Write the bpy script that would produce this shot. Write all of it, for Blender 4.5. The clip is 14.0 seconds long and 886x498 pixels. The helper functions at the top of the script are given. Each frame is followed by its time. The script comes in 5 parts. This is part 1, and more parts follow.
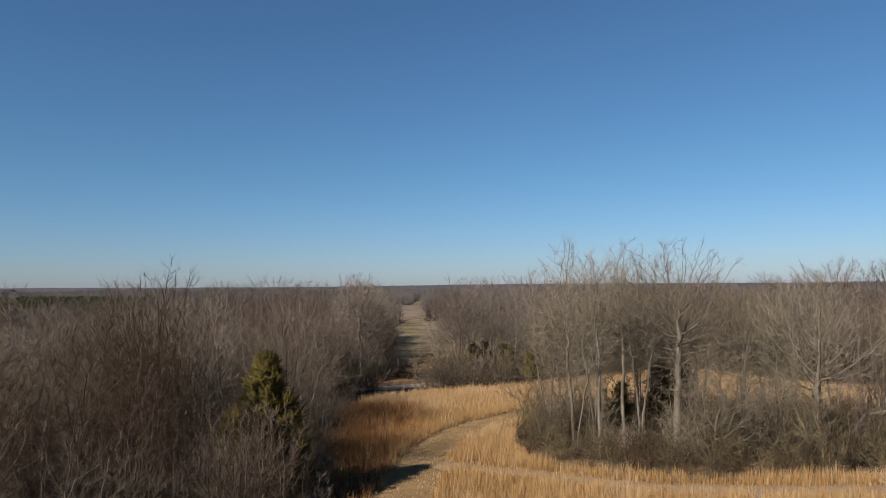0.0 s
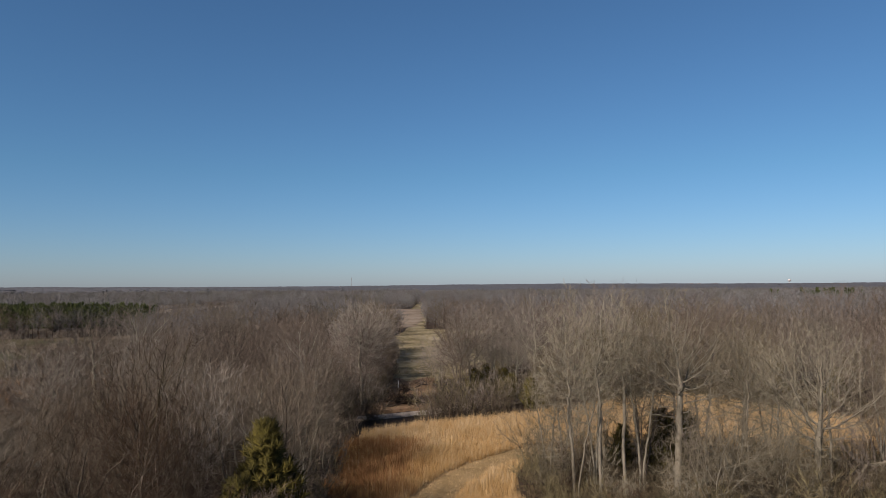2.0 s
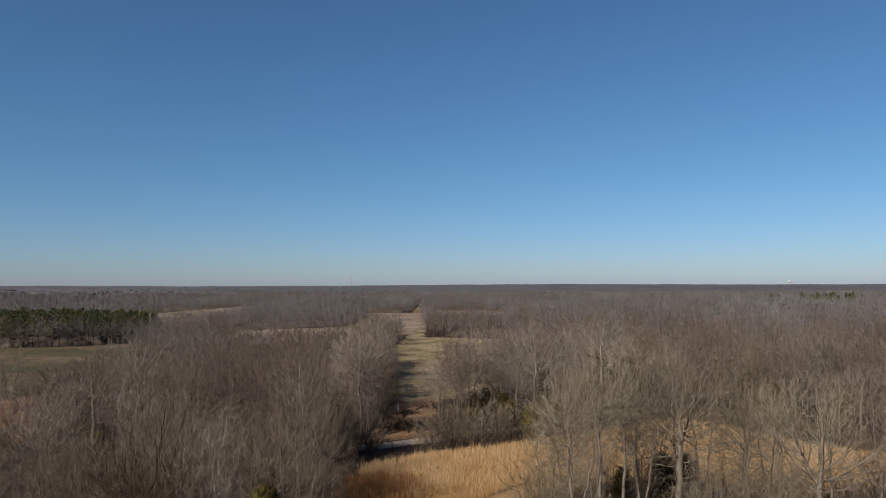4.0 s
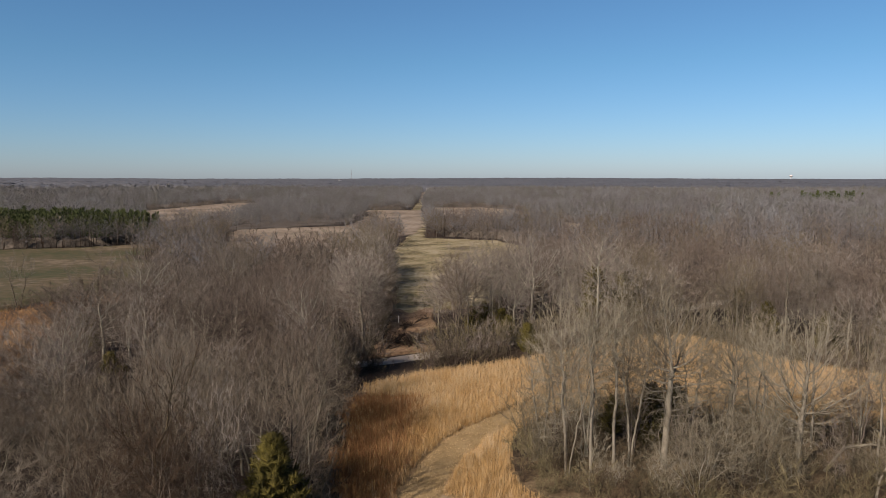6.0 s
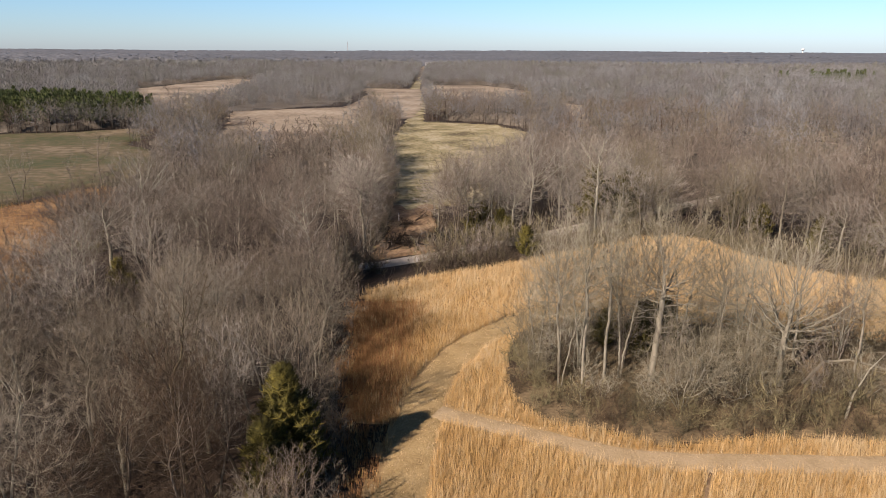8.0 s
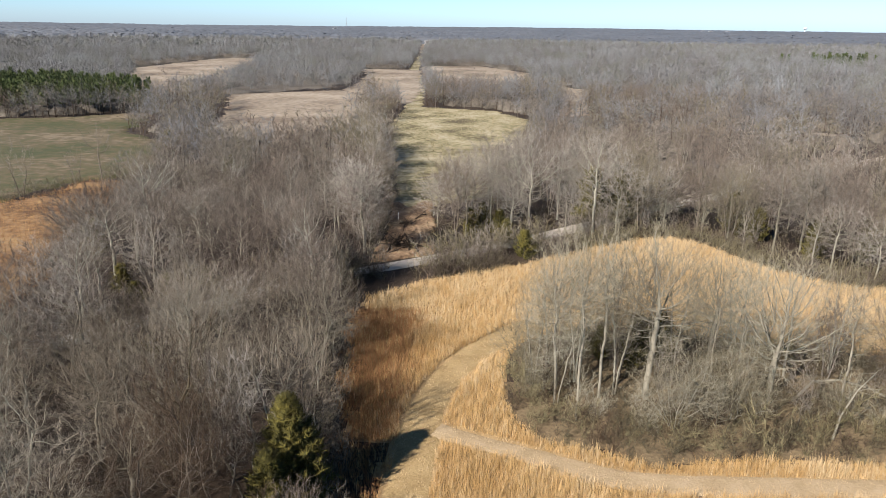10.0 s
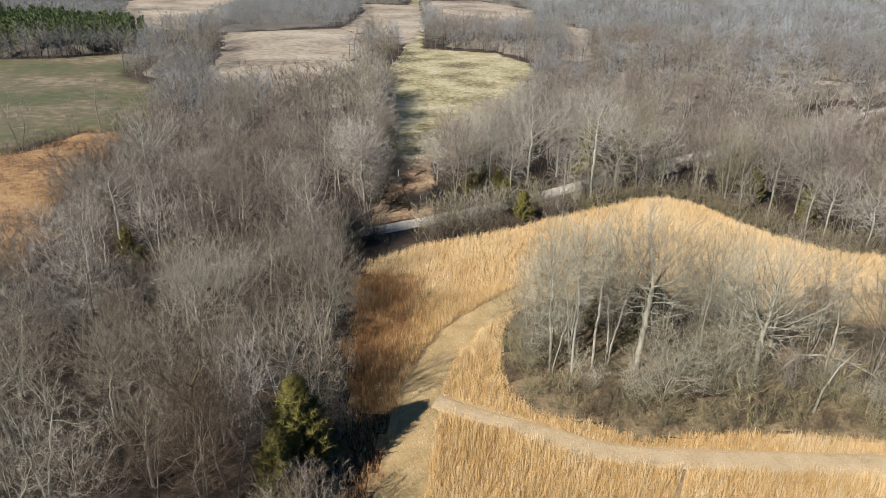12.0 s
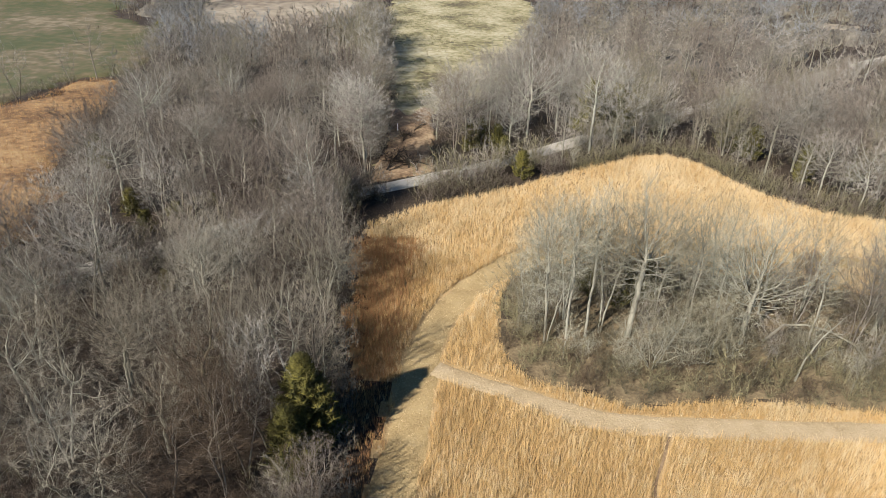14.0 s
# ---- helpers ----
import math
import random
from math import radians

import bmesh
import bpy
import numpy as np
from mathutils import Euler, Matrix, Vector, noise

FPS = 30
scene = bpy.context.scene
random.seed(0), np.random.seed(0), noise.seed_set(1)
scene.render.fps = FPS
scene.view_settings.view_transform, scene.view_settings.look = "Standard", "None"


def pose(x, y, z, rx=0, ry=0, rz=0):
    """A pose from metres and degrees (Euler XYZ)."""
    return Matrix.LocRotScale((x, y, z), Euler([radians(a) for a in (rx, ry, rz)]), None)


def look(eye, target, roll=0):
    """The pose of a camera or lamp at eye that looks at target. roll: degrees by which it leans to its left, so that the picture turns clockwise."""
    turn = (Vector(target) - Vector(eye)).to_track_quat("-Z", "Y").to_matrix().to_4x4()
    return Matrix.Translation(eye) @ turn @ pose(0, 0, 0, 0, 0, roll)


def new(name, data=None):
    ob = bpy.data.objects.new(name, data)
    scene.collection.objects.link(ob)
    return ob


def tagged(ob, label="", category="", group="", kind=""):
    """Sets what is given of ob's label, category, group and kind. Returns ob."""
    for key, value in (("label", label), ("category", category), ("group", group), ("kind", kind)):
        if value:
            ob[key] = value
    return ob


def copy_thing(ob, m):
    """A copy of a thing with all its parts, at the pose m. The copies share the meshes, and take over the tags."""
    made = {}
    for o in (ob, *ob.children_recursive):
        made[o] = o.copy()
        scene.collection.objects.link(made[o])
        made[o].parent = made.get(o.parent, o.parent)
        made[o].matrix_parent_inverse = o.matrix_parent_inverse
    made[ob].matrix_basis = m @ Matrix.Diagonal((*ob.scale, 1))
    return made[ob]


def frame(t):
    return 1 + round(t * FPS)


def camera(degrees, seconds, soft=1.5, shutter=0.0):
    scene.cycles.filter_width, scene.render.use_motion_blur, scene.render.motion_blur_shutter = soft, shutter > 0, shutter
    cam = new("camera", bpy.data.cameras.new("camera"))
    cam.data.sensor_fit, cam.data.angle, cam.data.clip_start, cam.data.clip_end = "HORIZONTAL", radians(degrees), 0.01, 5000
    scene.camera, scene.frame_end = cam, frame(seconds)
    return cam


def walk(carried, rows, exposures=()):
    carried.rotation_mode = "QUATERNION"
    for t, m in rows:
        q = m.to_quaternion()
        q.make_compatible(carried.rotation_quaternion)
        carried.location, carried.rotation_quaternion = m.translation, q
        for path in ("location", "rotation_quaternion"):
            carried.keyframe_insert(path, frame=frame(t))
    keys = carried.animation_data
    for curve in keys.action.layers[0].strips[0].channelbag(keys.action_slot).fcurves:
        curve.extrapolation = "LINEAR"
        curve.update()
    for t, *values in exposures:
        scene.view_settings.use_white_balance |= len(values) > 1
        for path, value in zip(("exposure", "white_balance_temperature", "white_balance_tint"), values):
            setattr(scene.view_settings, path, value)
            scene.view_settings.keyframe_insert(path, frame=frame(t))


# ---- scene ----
cam = camera(65.2, 14.0, soft=0.65)
PATH = [
    (0, (0.125, -0.580, 13.620), (-0.436, 9.389, 14.175), -0.50),
    (0.5, (0.130, -0.580, 14.659), (-0.433, 9.389, 15.209), -0.48),
    (1, (0.135, -0.580, 15.698), (-0.429, 9.389, 16.244), -0.45),
    (1.5, (0.135, -0.580, 16.737), (-0.431, 9.389, 17.281), -0.42),
    (2, (0.135, -0.580, 17.776), (-0.433, 9.389, 18.317), -0.39),
    (2.5, (0.135, -0.580, 18.815), (-0.435, 9.389, 19.352), -0.35),
    (3, (0.150, -0.580, 19.854), (-0.421, 9.389, 20.388), -0.30),
    (3.6, (0.170, -0.580, 21.101), (-0.403, 9.389, 21.633), -0.24),
    (4.2, (0.190, -0.580, 22.348), (-0.385, 9.389, 22.878), -0.18),
    (4.5, (0.200, -0.580, 22.971), (-0.375, 9.393, 23.433), -0.15),
    (4.8, (0.210, -0.580, 23.594), (-0.366, 9.401, 23.795), -0.12),
    (5, (0.220, -0.580, 24.010), (-0.356, 9.403, 24.010), -0.09),
    (5.5, (0.215, -0.580, 25.049), (-0.360, 9.390, 24.540), -0.04),
    (6, (0.200, -0.580, 26.088), (-0.373, 9.352, 25.074), 0.00),
    (6.5, (0.178, -0.580, 27.127), (-0.389, 9.289, 25.614), 0.04),
    (7, (0.150, -0.580, 28.166), (-0.409, 9.200, 26.157), 0.10),
    (7.5, (0.130, -0.580, 29.205), (-0.417, 9.087, 26.705), 0.14),
    (8, (0.100, -0.580, 30.244), (-0.440, 9.016, 27.484), 0.20),
    (8.2, (0.080, -0.580, 30.660), (-0.456, 9.012, 27.883), 0.22),
    (8.6, (0.040, -0.580, 31.491), (-0.491, 9.010, 28.706), 0.30),
    (9, (0.000, -0.580, 32.322), (-0.524, 9.009, 29.532), 0.40),
    (9.3, (-0.030, -0.580, 32.945), (-0.551, 9.001, 30.130), 0.47),
    (9.6, (-0.060, -0.580, 33.569), (-0.574, 8.974, 30.662), 0.54),
    (10, (-0.100, -0.580, 34.400), (-0.606, 8.924, 31.330), 0.62),
    (10.5, (-0.145, -0.580, 35.439), (-0.641, 8.852, 32.154), 0.72),
    (11, (-0.187, -0.580, 36.478), (-0.671, 8.776, 32.981), 0.82),
    (11.5, (-0.220, -0.580, 37.517), (-0.693, 8.693, 33.805), 0.92),
    (12, (-0.260, -0.580, 38.556), (-0.719, 8.604, 34.626), 1.02),
    (12.5, (-0.310, -0.580, 39.595), (-0.753, 8.507, 35.445), 1.13),
    (13, (-0.365, -0.580, 40.634), (-0.792, 8.405, 36.266), 1.23),
    (13.5, (-0.420, -0.580, 41.673), (-0.831, 8.301, 37.096), 1.32),
    (14, (-0.470, -0.580, 42.712), (-0.865, 8.194, 37.931), 1.40),
]
walk(cam, [(t, look(eye, target, roll)) for t, eye, target, roll in PATH], exposures=[(0, 0.54, 6950, 24), (2.5, 0.48, 6900, 24), (4.8, 0.45, 6900, 24), (6.2, 0.74, 7050, 24), (7.5, 1.14, 7300, 26), (8.2, 1.34, 6960, 23), (11, 1.66, 6200, 13), (14, 1.74, 6140, 10)])

# ---- sky, sun ----
SUN_AZ, SUN_EL = 219.0, 34.5   # degrees clockwise from +y, and above the horizon
world = bpy.data.worlds.new("sky")
scene.world = world
world.use_nodes = True
wn = world.node_tree.nodes
sky = wn.new("ShaderNodeTexSky")
sky.sky_type = "NISHITA"
sky.sun_disc = False
sky.sun_elevation = radians(SUN_EL)
sky.sun_rotation = radians(SUN_AZ)
sky.air_density = 1.0
sky.dust_density = 0.35
sky.ozone_density = 10.0
clear = wn.new("ShaderNodeMix")
clear.data_type, clear.blend_type = "RGBA", "MULTIPLY"
clear.inputs["Factor"].default_value = 1.0
coord = wn.new("ShaderNodeTexCoord")
parts = wn.new("ShaderNodeSeparateXYZ")
haze = wn.new("ShaderNodeValToRGB")   # clear winter air above, thin haze towards the horizon
haze.color_ramp.elements[0].position, haze.color_ramp.elements[0].color = 0.0, (0.84, 0.91, 0.96, 1)
haze.color_ramp.elements[1].position, haze.color_ramp.elements[1].color = 0.16, (0.7, 0.95, 0.865, 1)
# overhead, out of view, dimmed on purpose to weaken the bluish fill light
top = haze.color_ramp.elements.new(1.0)
top.color = (0.4, 0.36, 0.3, 1)
dimmed_air = haze.color_ramp.elements.new(0.6)
dimmed_air.color = (0.47, 0.48, 0.41, 1)
high_air = haze.color_ramp.elements.new(0.4)
high_air.color = (0.7, 0.95, 0.865, 1)
world.node_tree.links.new(coord.outputs["Generated"], parts.inputs[0])
world.node_tree.links.new(parts.outputs[2], haze.inputs[0])
world.node_tree.links.new(haze.outputs[0], clear.inputs[7])
world.node_tree.links.new(sky.outputs[0], clear.inputs[6])
world.node_tree.links.new(clear.outputs[2], wn["Background"].inputs[0])
wn["Background"].inputs[1].default_value = 0.072

sun = new("sun", bpy.data.lights.new("sun", "SUN"))
sun.data.energy = 5.0
sun.data.angle = radians(0.55)
sun.data.color = (1.0, 0.93, 0.82)
_el, _az = radians(SUN_EL), radians(SUN_AZ)
to_sun = Vector((math.sin(_az) * math.cos(_el), math.cos(_az) * math.cos(_el), math.sin(_el)))
sun.matrix_world = look(to_sun * 60, (0, 0, 0))


# ---- materials ----
def ramp_material(name, colors, scale=0.5, fine=12.0, rough=0.9, bump=0.0, spread=0.0, island=0.0, stretch=(1, 1, 1), gain=1.0):
    """Colours mixed by two scales of noise; spread: share of the variation from object to object, island: from piece to piece."""
    m = bpy.data.materials.new(name)
    m.use_nodes = True
    n, ln = m.node_tree.nodes, m.node_tree.links
    bsdf = n["Principled BSDF"]
    bsdf.inputs["Roughness"].default_value = rough
    bsdf.inputs["Specular IOR Level"].default_value = 0.25
    geo = n.new("ShaderNodeNewGeometry")
    mapping = n.new("ShaderNodeMapping")
    mapping.inputs["Scale"].default_value = stretch
    ln.new(geo.outputs["Position"], mapping.inputs["Vector"])
    a = n.new("ShaderNodeTexNoise")
    a.inputs["Scale"].default_value = scale
    a.inputs["Detail"].default_value = 4
    b = n.new("ShaderNodeTexNoise")
    b.inputs["Scale"].default_value = fine
    b.inputs["Detail"].default_value = 5
    for tex in (a, b):
        ln.new(mapping.outputs[0], tex.inputs["Vector"])
    mix = n.new("ShaderNodeMath")
    mix.operation = "MULTIPLY_ADD"
    mix.inputs[1].default_value = 0.45
    ln.new(b.outputs["Fac"], mix.inputs[0])
    half = n.new("ShaderNodeMath")
    half.operation = "MULTIPLY"
    half.inputs[1].default_value = 0.55
    ln.new(a.outputs["Fac"], half.inputs[0])
    ln.new(half.outputs[0], mix.inputs[2])
    value = mix.outputs[0]
    if gain != 1.0:
        wide = n.new("ShaderNodeMath")
        wide.operation = "MULTIPLY_ADD"
        wide.inputs[1].default_value, wide.inputs[2].default_value = gain, 0.5 - 0.5 * gain
        ln.new(value, wide.inputs[0])
        value = wide.outputs[0]
    for amount, source in ((spread, "object"), (island, "island")):
        if amount:
            if source == "object":
                rnd = n.new("ShaderNodeObjectInfo").outputs["Random"]
            else:
                rnd = geo.outputs["Random Per Island"]
            add = n.new("ShaderNodeMath")
            add.operation = "MULTIPLY_ADD"
            add.inputs[1].default_value = amount
            ln.new(rnd, add.inputs[0])
            shift = n.new("ShaderNodeMath")
            shift.operation = "SUBTRACT"
            shift.inputs[1].default_value = amount * 0.5
            ln.new(value, shift.inputs[0])
            ln.new(shift.outputs[0], add.inputs[2])
            value = add.outputs[0]
    ramp = n.new("ShaderNodeValToRGB")
    ln.new(value, ramp.inputs["Fac"])
    els = ramp.color_ramp.elements
    while len(els) < len(colors):
        els.new(0.5)
    for i, c in enumerate(colors):
        els[i].position = 0.3 + 0.4 * i / max(1, len(colors) - 1)
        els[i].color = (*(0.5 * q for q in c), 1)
    ln.new(ramp.outputs["Color"], bsdf.inputs["Base Color"])
    if bump:
        bp = n.new("ShaderNodeBump")
        bp.inputs["Strength"].default_value = 0.8
        bp.inputs["Distance"].default_value = bump
        ln.new(b.outputs["Fac"], bp.inputs["Height"])
        ln.new(bp.outputs[0], bsdf.inputs["Normal"])
    return m


# brown leaves, lowered further to carry the shade between the trees
M_LITTER = ramp_material("leaf_litter_shaded", [(0.0219, 0.0137, 0.0083), (0.0488, 0.0312, 0.0185), (0.0731, 0.0497, 0.0292)], 0.15, 2.5, bump=0.15, gain=1.7)
M_STRAW_GROUND = ramp_material("straw_ground", [(0.3808, 0.2464, 0.112), (0.56, 0.392, 0.1904)], 0.2, 5, bump=0.1)
M_MOWN = ramp_material("mown_grass", [(0.2668, 0.1804, 0.0781), (0.4151, 0.2948, 0.1368), (0.5141, 0.3802, 0.1919)], 0.45, 5, bump=0.1)
M_MOWN_PALE = ramp_material("mown_straw", [(0.342, 0.247, 0.136), (0.465, 0.351, 0.208), (0.532, 0.418, 0.271)], 0.45, 5, bump=0.1)
M_GRAVEL = ramp_material("gravel", [(0.495, 0.4505, 0.39), (0.666, 0.612, 0.5382)], 0.5, 9, bump=0.05)
M_STRAW = [
    ramp_material("grass_gold", [(0.506, 0.3135, 0.1183), (0.704, 0.4598, 0.1892), (0.814, 0.5643, 0.2649)], 0.12, 2.0, island=0.26),
    ramp_material("grass_orange", [(0.44, 0.253, 0.088), (0.616, 0.385, 0.1485), (0.726, 0.484, 0.22)], 0.12, 2.0, island=0.26),
    ramp_material("grass_russet", [(0.2431, 0.1166, 0.042), (0.385, 0.1958, 0.0748), (0.506, 0.2805, 0.1221)], 0.12, 2.0, island=0.26),
    ramp_material("grass_pale", [(0.616, 0.4435, 0.2277), (0.748, 0.5491, 0.297), (0.836, 0.6547, 0.396)], 0.12, 2.0, island=0.26),
]
M_WEED = ramp_material("yellow_weeds", [(0.2, 0.165, 0.0805), (0.4, 0.335, 0.19), (0.52, 0.45, 0.31)], 0.08, 0.7, island=0.6)
M_MEADOW = ramp_material("meadow_green", [(0.07, 0.076, 0.024), (0.098, 0.09, 0.034), (0.14, 0.108, 0.056), (0.23, 0.18, 0.11)], 0.03, 0.35, bump=0.2, gain=1.9)
M_BEIGE = ramp_material("meadow_beige", [(0.178, 0.132, 0.09), (0.315, 0.253, 0.18), (0.44, 0.37, 0.275)], 0.03, 0.35, bump=0.2, gain=1.6)
M_ORANGE = ramp_material("meadow_orange", [(0.14, 0.075, 0.032), (0.29, 0.168, 0.072), (0.38, 0.245, 0.113)], 0.1, 0.7, bump=0.3, gain=1.9)
M_CLEARING = ramp_material("clearing_grass", [(0.115, 0.088, 0.045), (0.25, 0.215, 0.098), (0.4, 0.345, 0.2), (0.5, 0.44, 0.29)], 0.07, 0.6, bump=0.2, gain=1.7)
M_MOUTH = ramp_material("brown_earth", [(0.1, 0.06, 0.033), (0.27, 0.175, 0.1), (0.45, 0.33, 0.2)], 0.25, 2.0, bump=0.2)
M_FLOOR = ramp_material("weedy_ground", [(0.1, 0.07, 0.038), (0.2, 0.145, 0.08), (0.3, 0.23, 0.13)], 0.3, 3.0, bump=0.12, gain=1.5)
M_BARK = ramp_material("bark", [(0.101, 0.0816, 0.0605), (0.192, 0.161, 0.124), (0.282, 0.245, 0.197)], 0.8, 9, spread=0.35, bump=0.02, stretch=(1, 1, 0.3))
M_PALE = ramp_material("pale_bark", [(0.1644, 0.1449, 0.1034), (0.2737, 0.2495, 0.1863), (0.3691, 0.3404, 0.2645)], 0.8, 5, spread=0.25, bump=0.02, stretch=(1, 1, 0.4))
M_TWIG = [
    ramp_material("twig_grey", [(0.1589, 0.1339, 0.1057), (0.2482, 0.2152, 0.1736), (0.3384, 0.2983, 0.2467)], 0.08, 1.5, island=0.3, spread=0.3),
    ramp_material("twig_brown", [(0.1024, 0.0783, 0.0585), (0.1684, 0.1307, 0.1005), (0.2335, 0.1884, 0.1493)], 0.08, 1.5, island=0.3, spread=0.3),
    ramp_material("twig_olive", [(0.1307, 0.1103, 0.0651), (0.2068, 0.1764, 0.1106), (0.2858, 0.2483, 0.1635)], 0.08, 1.5, island=0.3, spread=0.3),
    ramp_material("twig_pale", [(0.2519, 0.2176, 0.1766), (0.3713, 0.3269, 0.2701), (0.4794, 0.4305, 0.3695)], 0.08, 1.5, island=0.3, spread=0.2),
]
M_BARK_GREY = ramp_material("grey_bark", [(0.1738, 0.1573, 0.1133), (0.3102, 0.2893, 0.22), (0.4389, 0.4191, 0.3267)], 0.8, 6, spread=0.45, bump=0.02, stretch=(1, 1, 0.4))
M_TWIG_GROVE = ramp_material("twig_khaki", [(0.2031, 0.178, 0.1216), (0.316, 0.2834, 0.1996), (0.4276, 0.3925, 0.2903)], 0.08, 1.5, island=0.3, spread=0.35)
M_TWIG_W = [
    ramp_material("twig_cool_grey", [(0.1282, 0.0978, 0.0693), (0.2023, 0.1662, 0.1174), (0.2907, 0.2422, 0.1794)], 0.08, 1.5, island=0.25, spread=0.55),
    # dark brown of its own, lowered further for the shade between crowns
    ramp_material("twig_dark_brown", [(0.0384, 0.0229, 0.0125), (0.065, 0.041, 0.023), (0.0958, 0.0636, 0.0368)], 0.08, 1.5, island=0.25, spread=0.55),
    ramp_material("twig_ash", [(0.1398, 0.1151, 0.0836), (0.2208, 0.1907, 0.1406), (0.2975, 0.2588, 0.1966)], 0.08, 1.5, island=0.3, spread=0.4),
]
# cooler than the nearer twigs: distance haze is mixed into each colour
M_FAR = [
    ramp_material("hazed_twig_grey", [(0.1586, 0.1547, 0.1461), (0.2051, 0.2052, 0.1996), (0.2533, 0.2556, 0.255)], 0.02, 0.3, island=0.12),
    ramp_material("hazed_twig_brown", [(0.1221, 0.1088, 0.1028), (0.1644, 0.153, 0.1451), (0.2051, 0.1982, 0.1934)], 0.02, 0.3, island=0.12),
    ramp_material("hazed_twig_olive", [(0.1361, 0.1353, 0.1117), (0.1785, 0.1795, 0.1511), (0.2217, 0.2237, 0.1956)], 0.02, 0.3, island=0.12),
    ramp_material("hazed_twig_pale", [(0.191, 0.1928, 0.1904), (0.2433, 0.2476, 0.2459), (0.2955, 0.3061, 0.3114)], 0.02, 0.3, island=0.12),
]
M_UNDER = ramp_material("undergrowth_twigs", [(0.085, 0.0695, 0.0511), (0.1445, 0.1231, 0.0949), (0.2125, 0.1859, 0.1485)], 0.05, 0.9, bump=0.3, gain=1.5)
M_BRUSH = [
    # brown darkened so that shade under the trees sits in the colour
    ramp_material("brush_brown_shaded", [(0.023, 0.0154, 0.0098), (0.0432, 0.0295, 0.0186), (0.0691, 0.0482, 0.0301)], 0.1, 1.5, island=0.4),
    ramp_material("brush_olive", [(0.1134, 0.0974, 0.0473), (0.1972, 0.1679, 0.0854), (0.279, 0.2402, 0.1317)], 0.1, 1.5, island=0.4),
]
# a darker copy of the olive, with the woods' shade put into it
M_BRUSH.append(ramp_material("brush_olive_shaded", [(0.0585, 0.0481, 0.026), (0.104, 0.0858, 0.0481), (0.1625, 0.1352, 0.078)], 0.1, 1.5, island=0.4))
M_CEDAR = ramp_material("cedar_foliage", [(0.0417, 0.0389, 0.0067), (0.0909, 0.0804, 0.0129), (0.1593, 0.1318, 0.022)], 0.5, 3, island=0.4, spread=0.2)
M_PINE = ramp_material("pine_foliage", [(0.0326, 0.0544, 0.0168), (0.0816, 0.1087, 0.0302), (0.136, 0.1624, 0.0437)], 0.05, 0.6, island=0.3)
# pulled towards blue-grey: haze over the far country, put into the colour
M_CANOPY = ramp_material("hazed_canopy", [(0.09, 0.102, 0.118), (0.13, 0.142, 0.16), (0.175, 0.185, 0.203)], 0.006, 0.08)
M_WHITE = ramp_material("white_paint", [(0.74, 0.74, 0.72), (0.82, 0.82, 0.8)], 0.3, 3, rough=0.6)
M_ROOF = ramp_material("grey_roof", [(0.2, 0.2, 0.2), (0.3, 0.3, 0.3)], 0.3, 3, rough=0.6)
M_STEEL = ramp_material("galvanised_steel", [(0.3, 0.3, 0.31), (0.42, 0.42, 0.43)], 0.3, 3, rough=0.5)


# ---- plan ----
def smooth(a, b, v):
    k = np.clip((np.asarray(v, float) - a) / (b - a), 0, 1)
    return k * k * (3 - 2 * k)


def ground_z(x, y):
    """Height of the ground: level field, a slight fall to the road and the low ground beyond, far country rising a little."""
    d = np.hypot(x, y)
    return (-0.7 * smooth(82, 104, y) - 2.0 * smooth(110, 330, y) + 2.0 * smooth(400, 900, d) + 14.0 * smooth(1200, 4300, d)
            + 4.0 * smooth(800, 1600, d) * np.sin(np.asarray(x) * 0.0021 + 1.0) * np.cos(np.asarray(y) * 0.0017))


def inside(x, y, poly):
    """Which of the points lie in the polygon."""
    x, y = np.asarray(x, float), np.asarray(y, float)
    r = np.zeros(x.shape, bool)
    for (x0, y0), (x1, y1) in zip(poly, poly[1:] + poly[:1]):
        cross = (y0 > y) != (y1 > y)
        with np.errstate(divide="ignore", invalid="ignore"):
            r ^= cross & (x < (x1 - x0) * (y - y0) / (y1 - y0) + x0)
    return r


def from_line(x, y, line):
    """The distance of the points from a polyline."""
    x, y = np.asarray(x, float), np.asarray(y, float)
    best = np.full(x.shape, 1e9)
    for (x0, y0), (x1, y1) in zip(line, line[1:]):
        dx, dy = x1 - x0, y1 - y0
        k = np.clip(((x - x0) * dx + (y - y0) * dy) / (dx * dx + dy * dy), 0, 1)
        best = np.minimum(best, np.hypot(x - x0 - k * dx, y - y0 - k * dy))
    return best


def curve(points, step=1.0):
    """A smooth line through the points (Catmull-Rom)."""
    p = [points[0], *points, points[-1]]
    out = []
    for i in range(1, len(p) - 2):
        a, b, c, d = (np.array(q, float) for q in p[i - 1:i + 3])
        n = max(2, int(np.hypot(*(c - b)) / step))
        for k in range(n):
            s = k / n
            out.append(tuple(0.5 * (2 * b + (c - a) * s + (2 * a - 5 * b + 4 * c - d) * s * s + (3 * b - a - 3 * c + d) * s ** 3)))
    return out + [tuple(points[-1])]


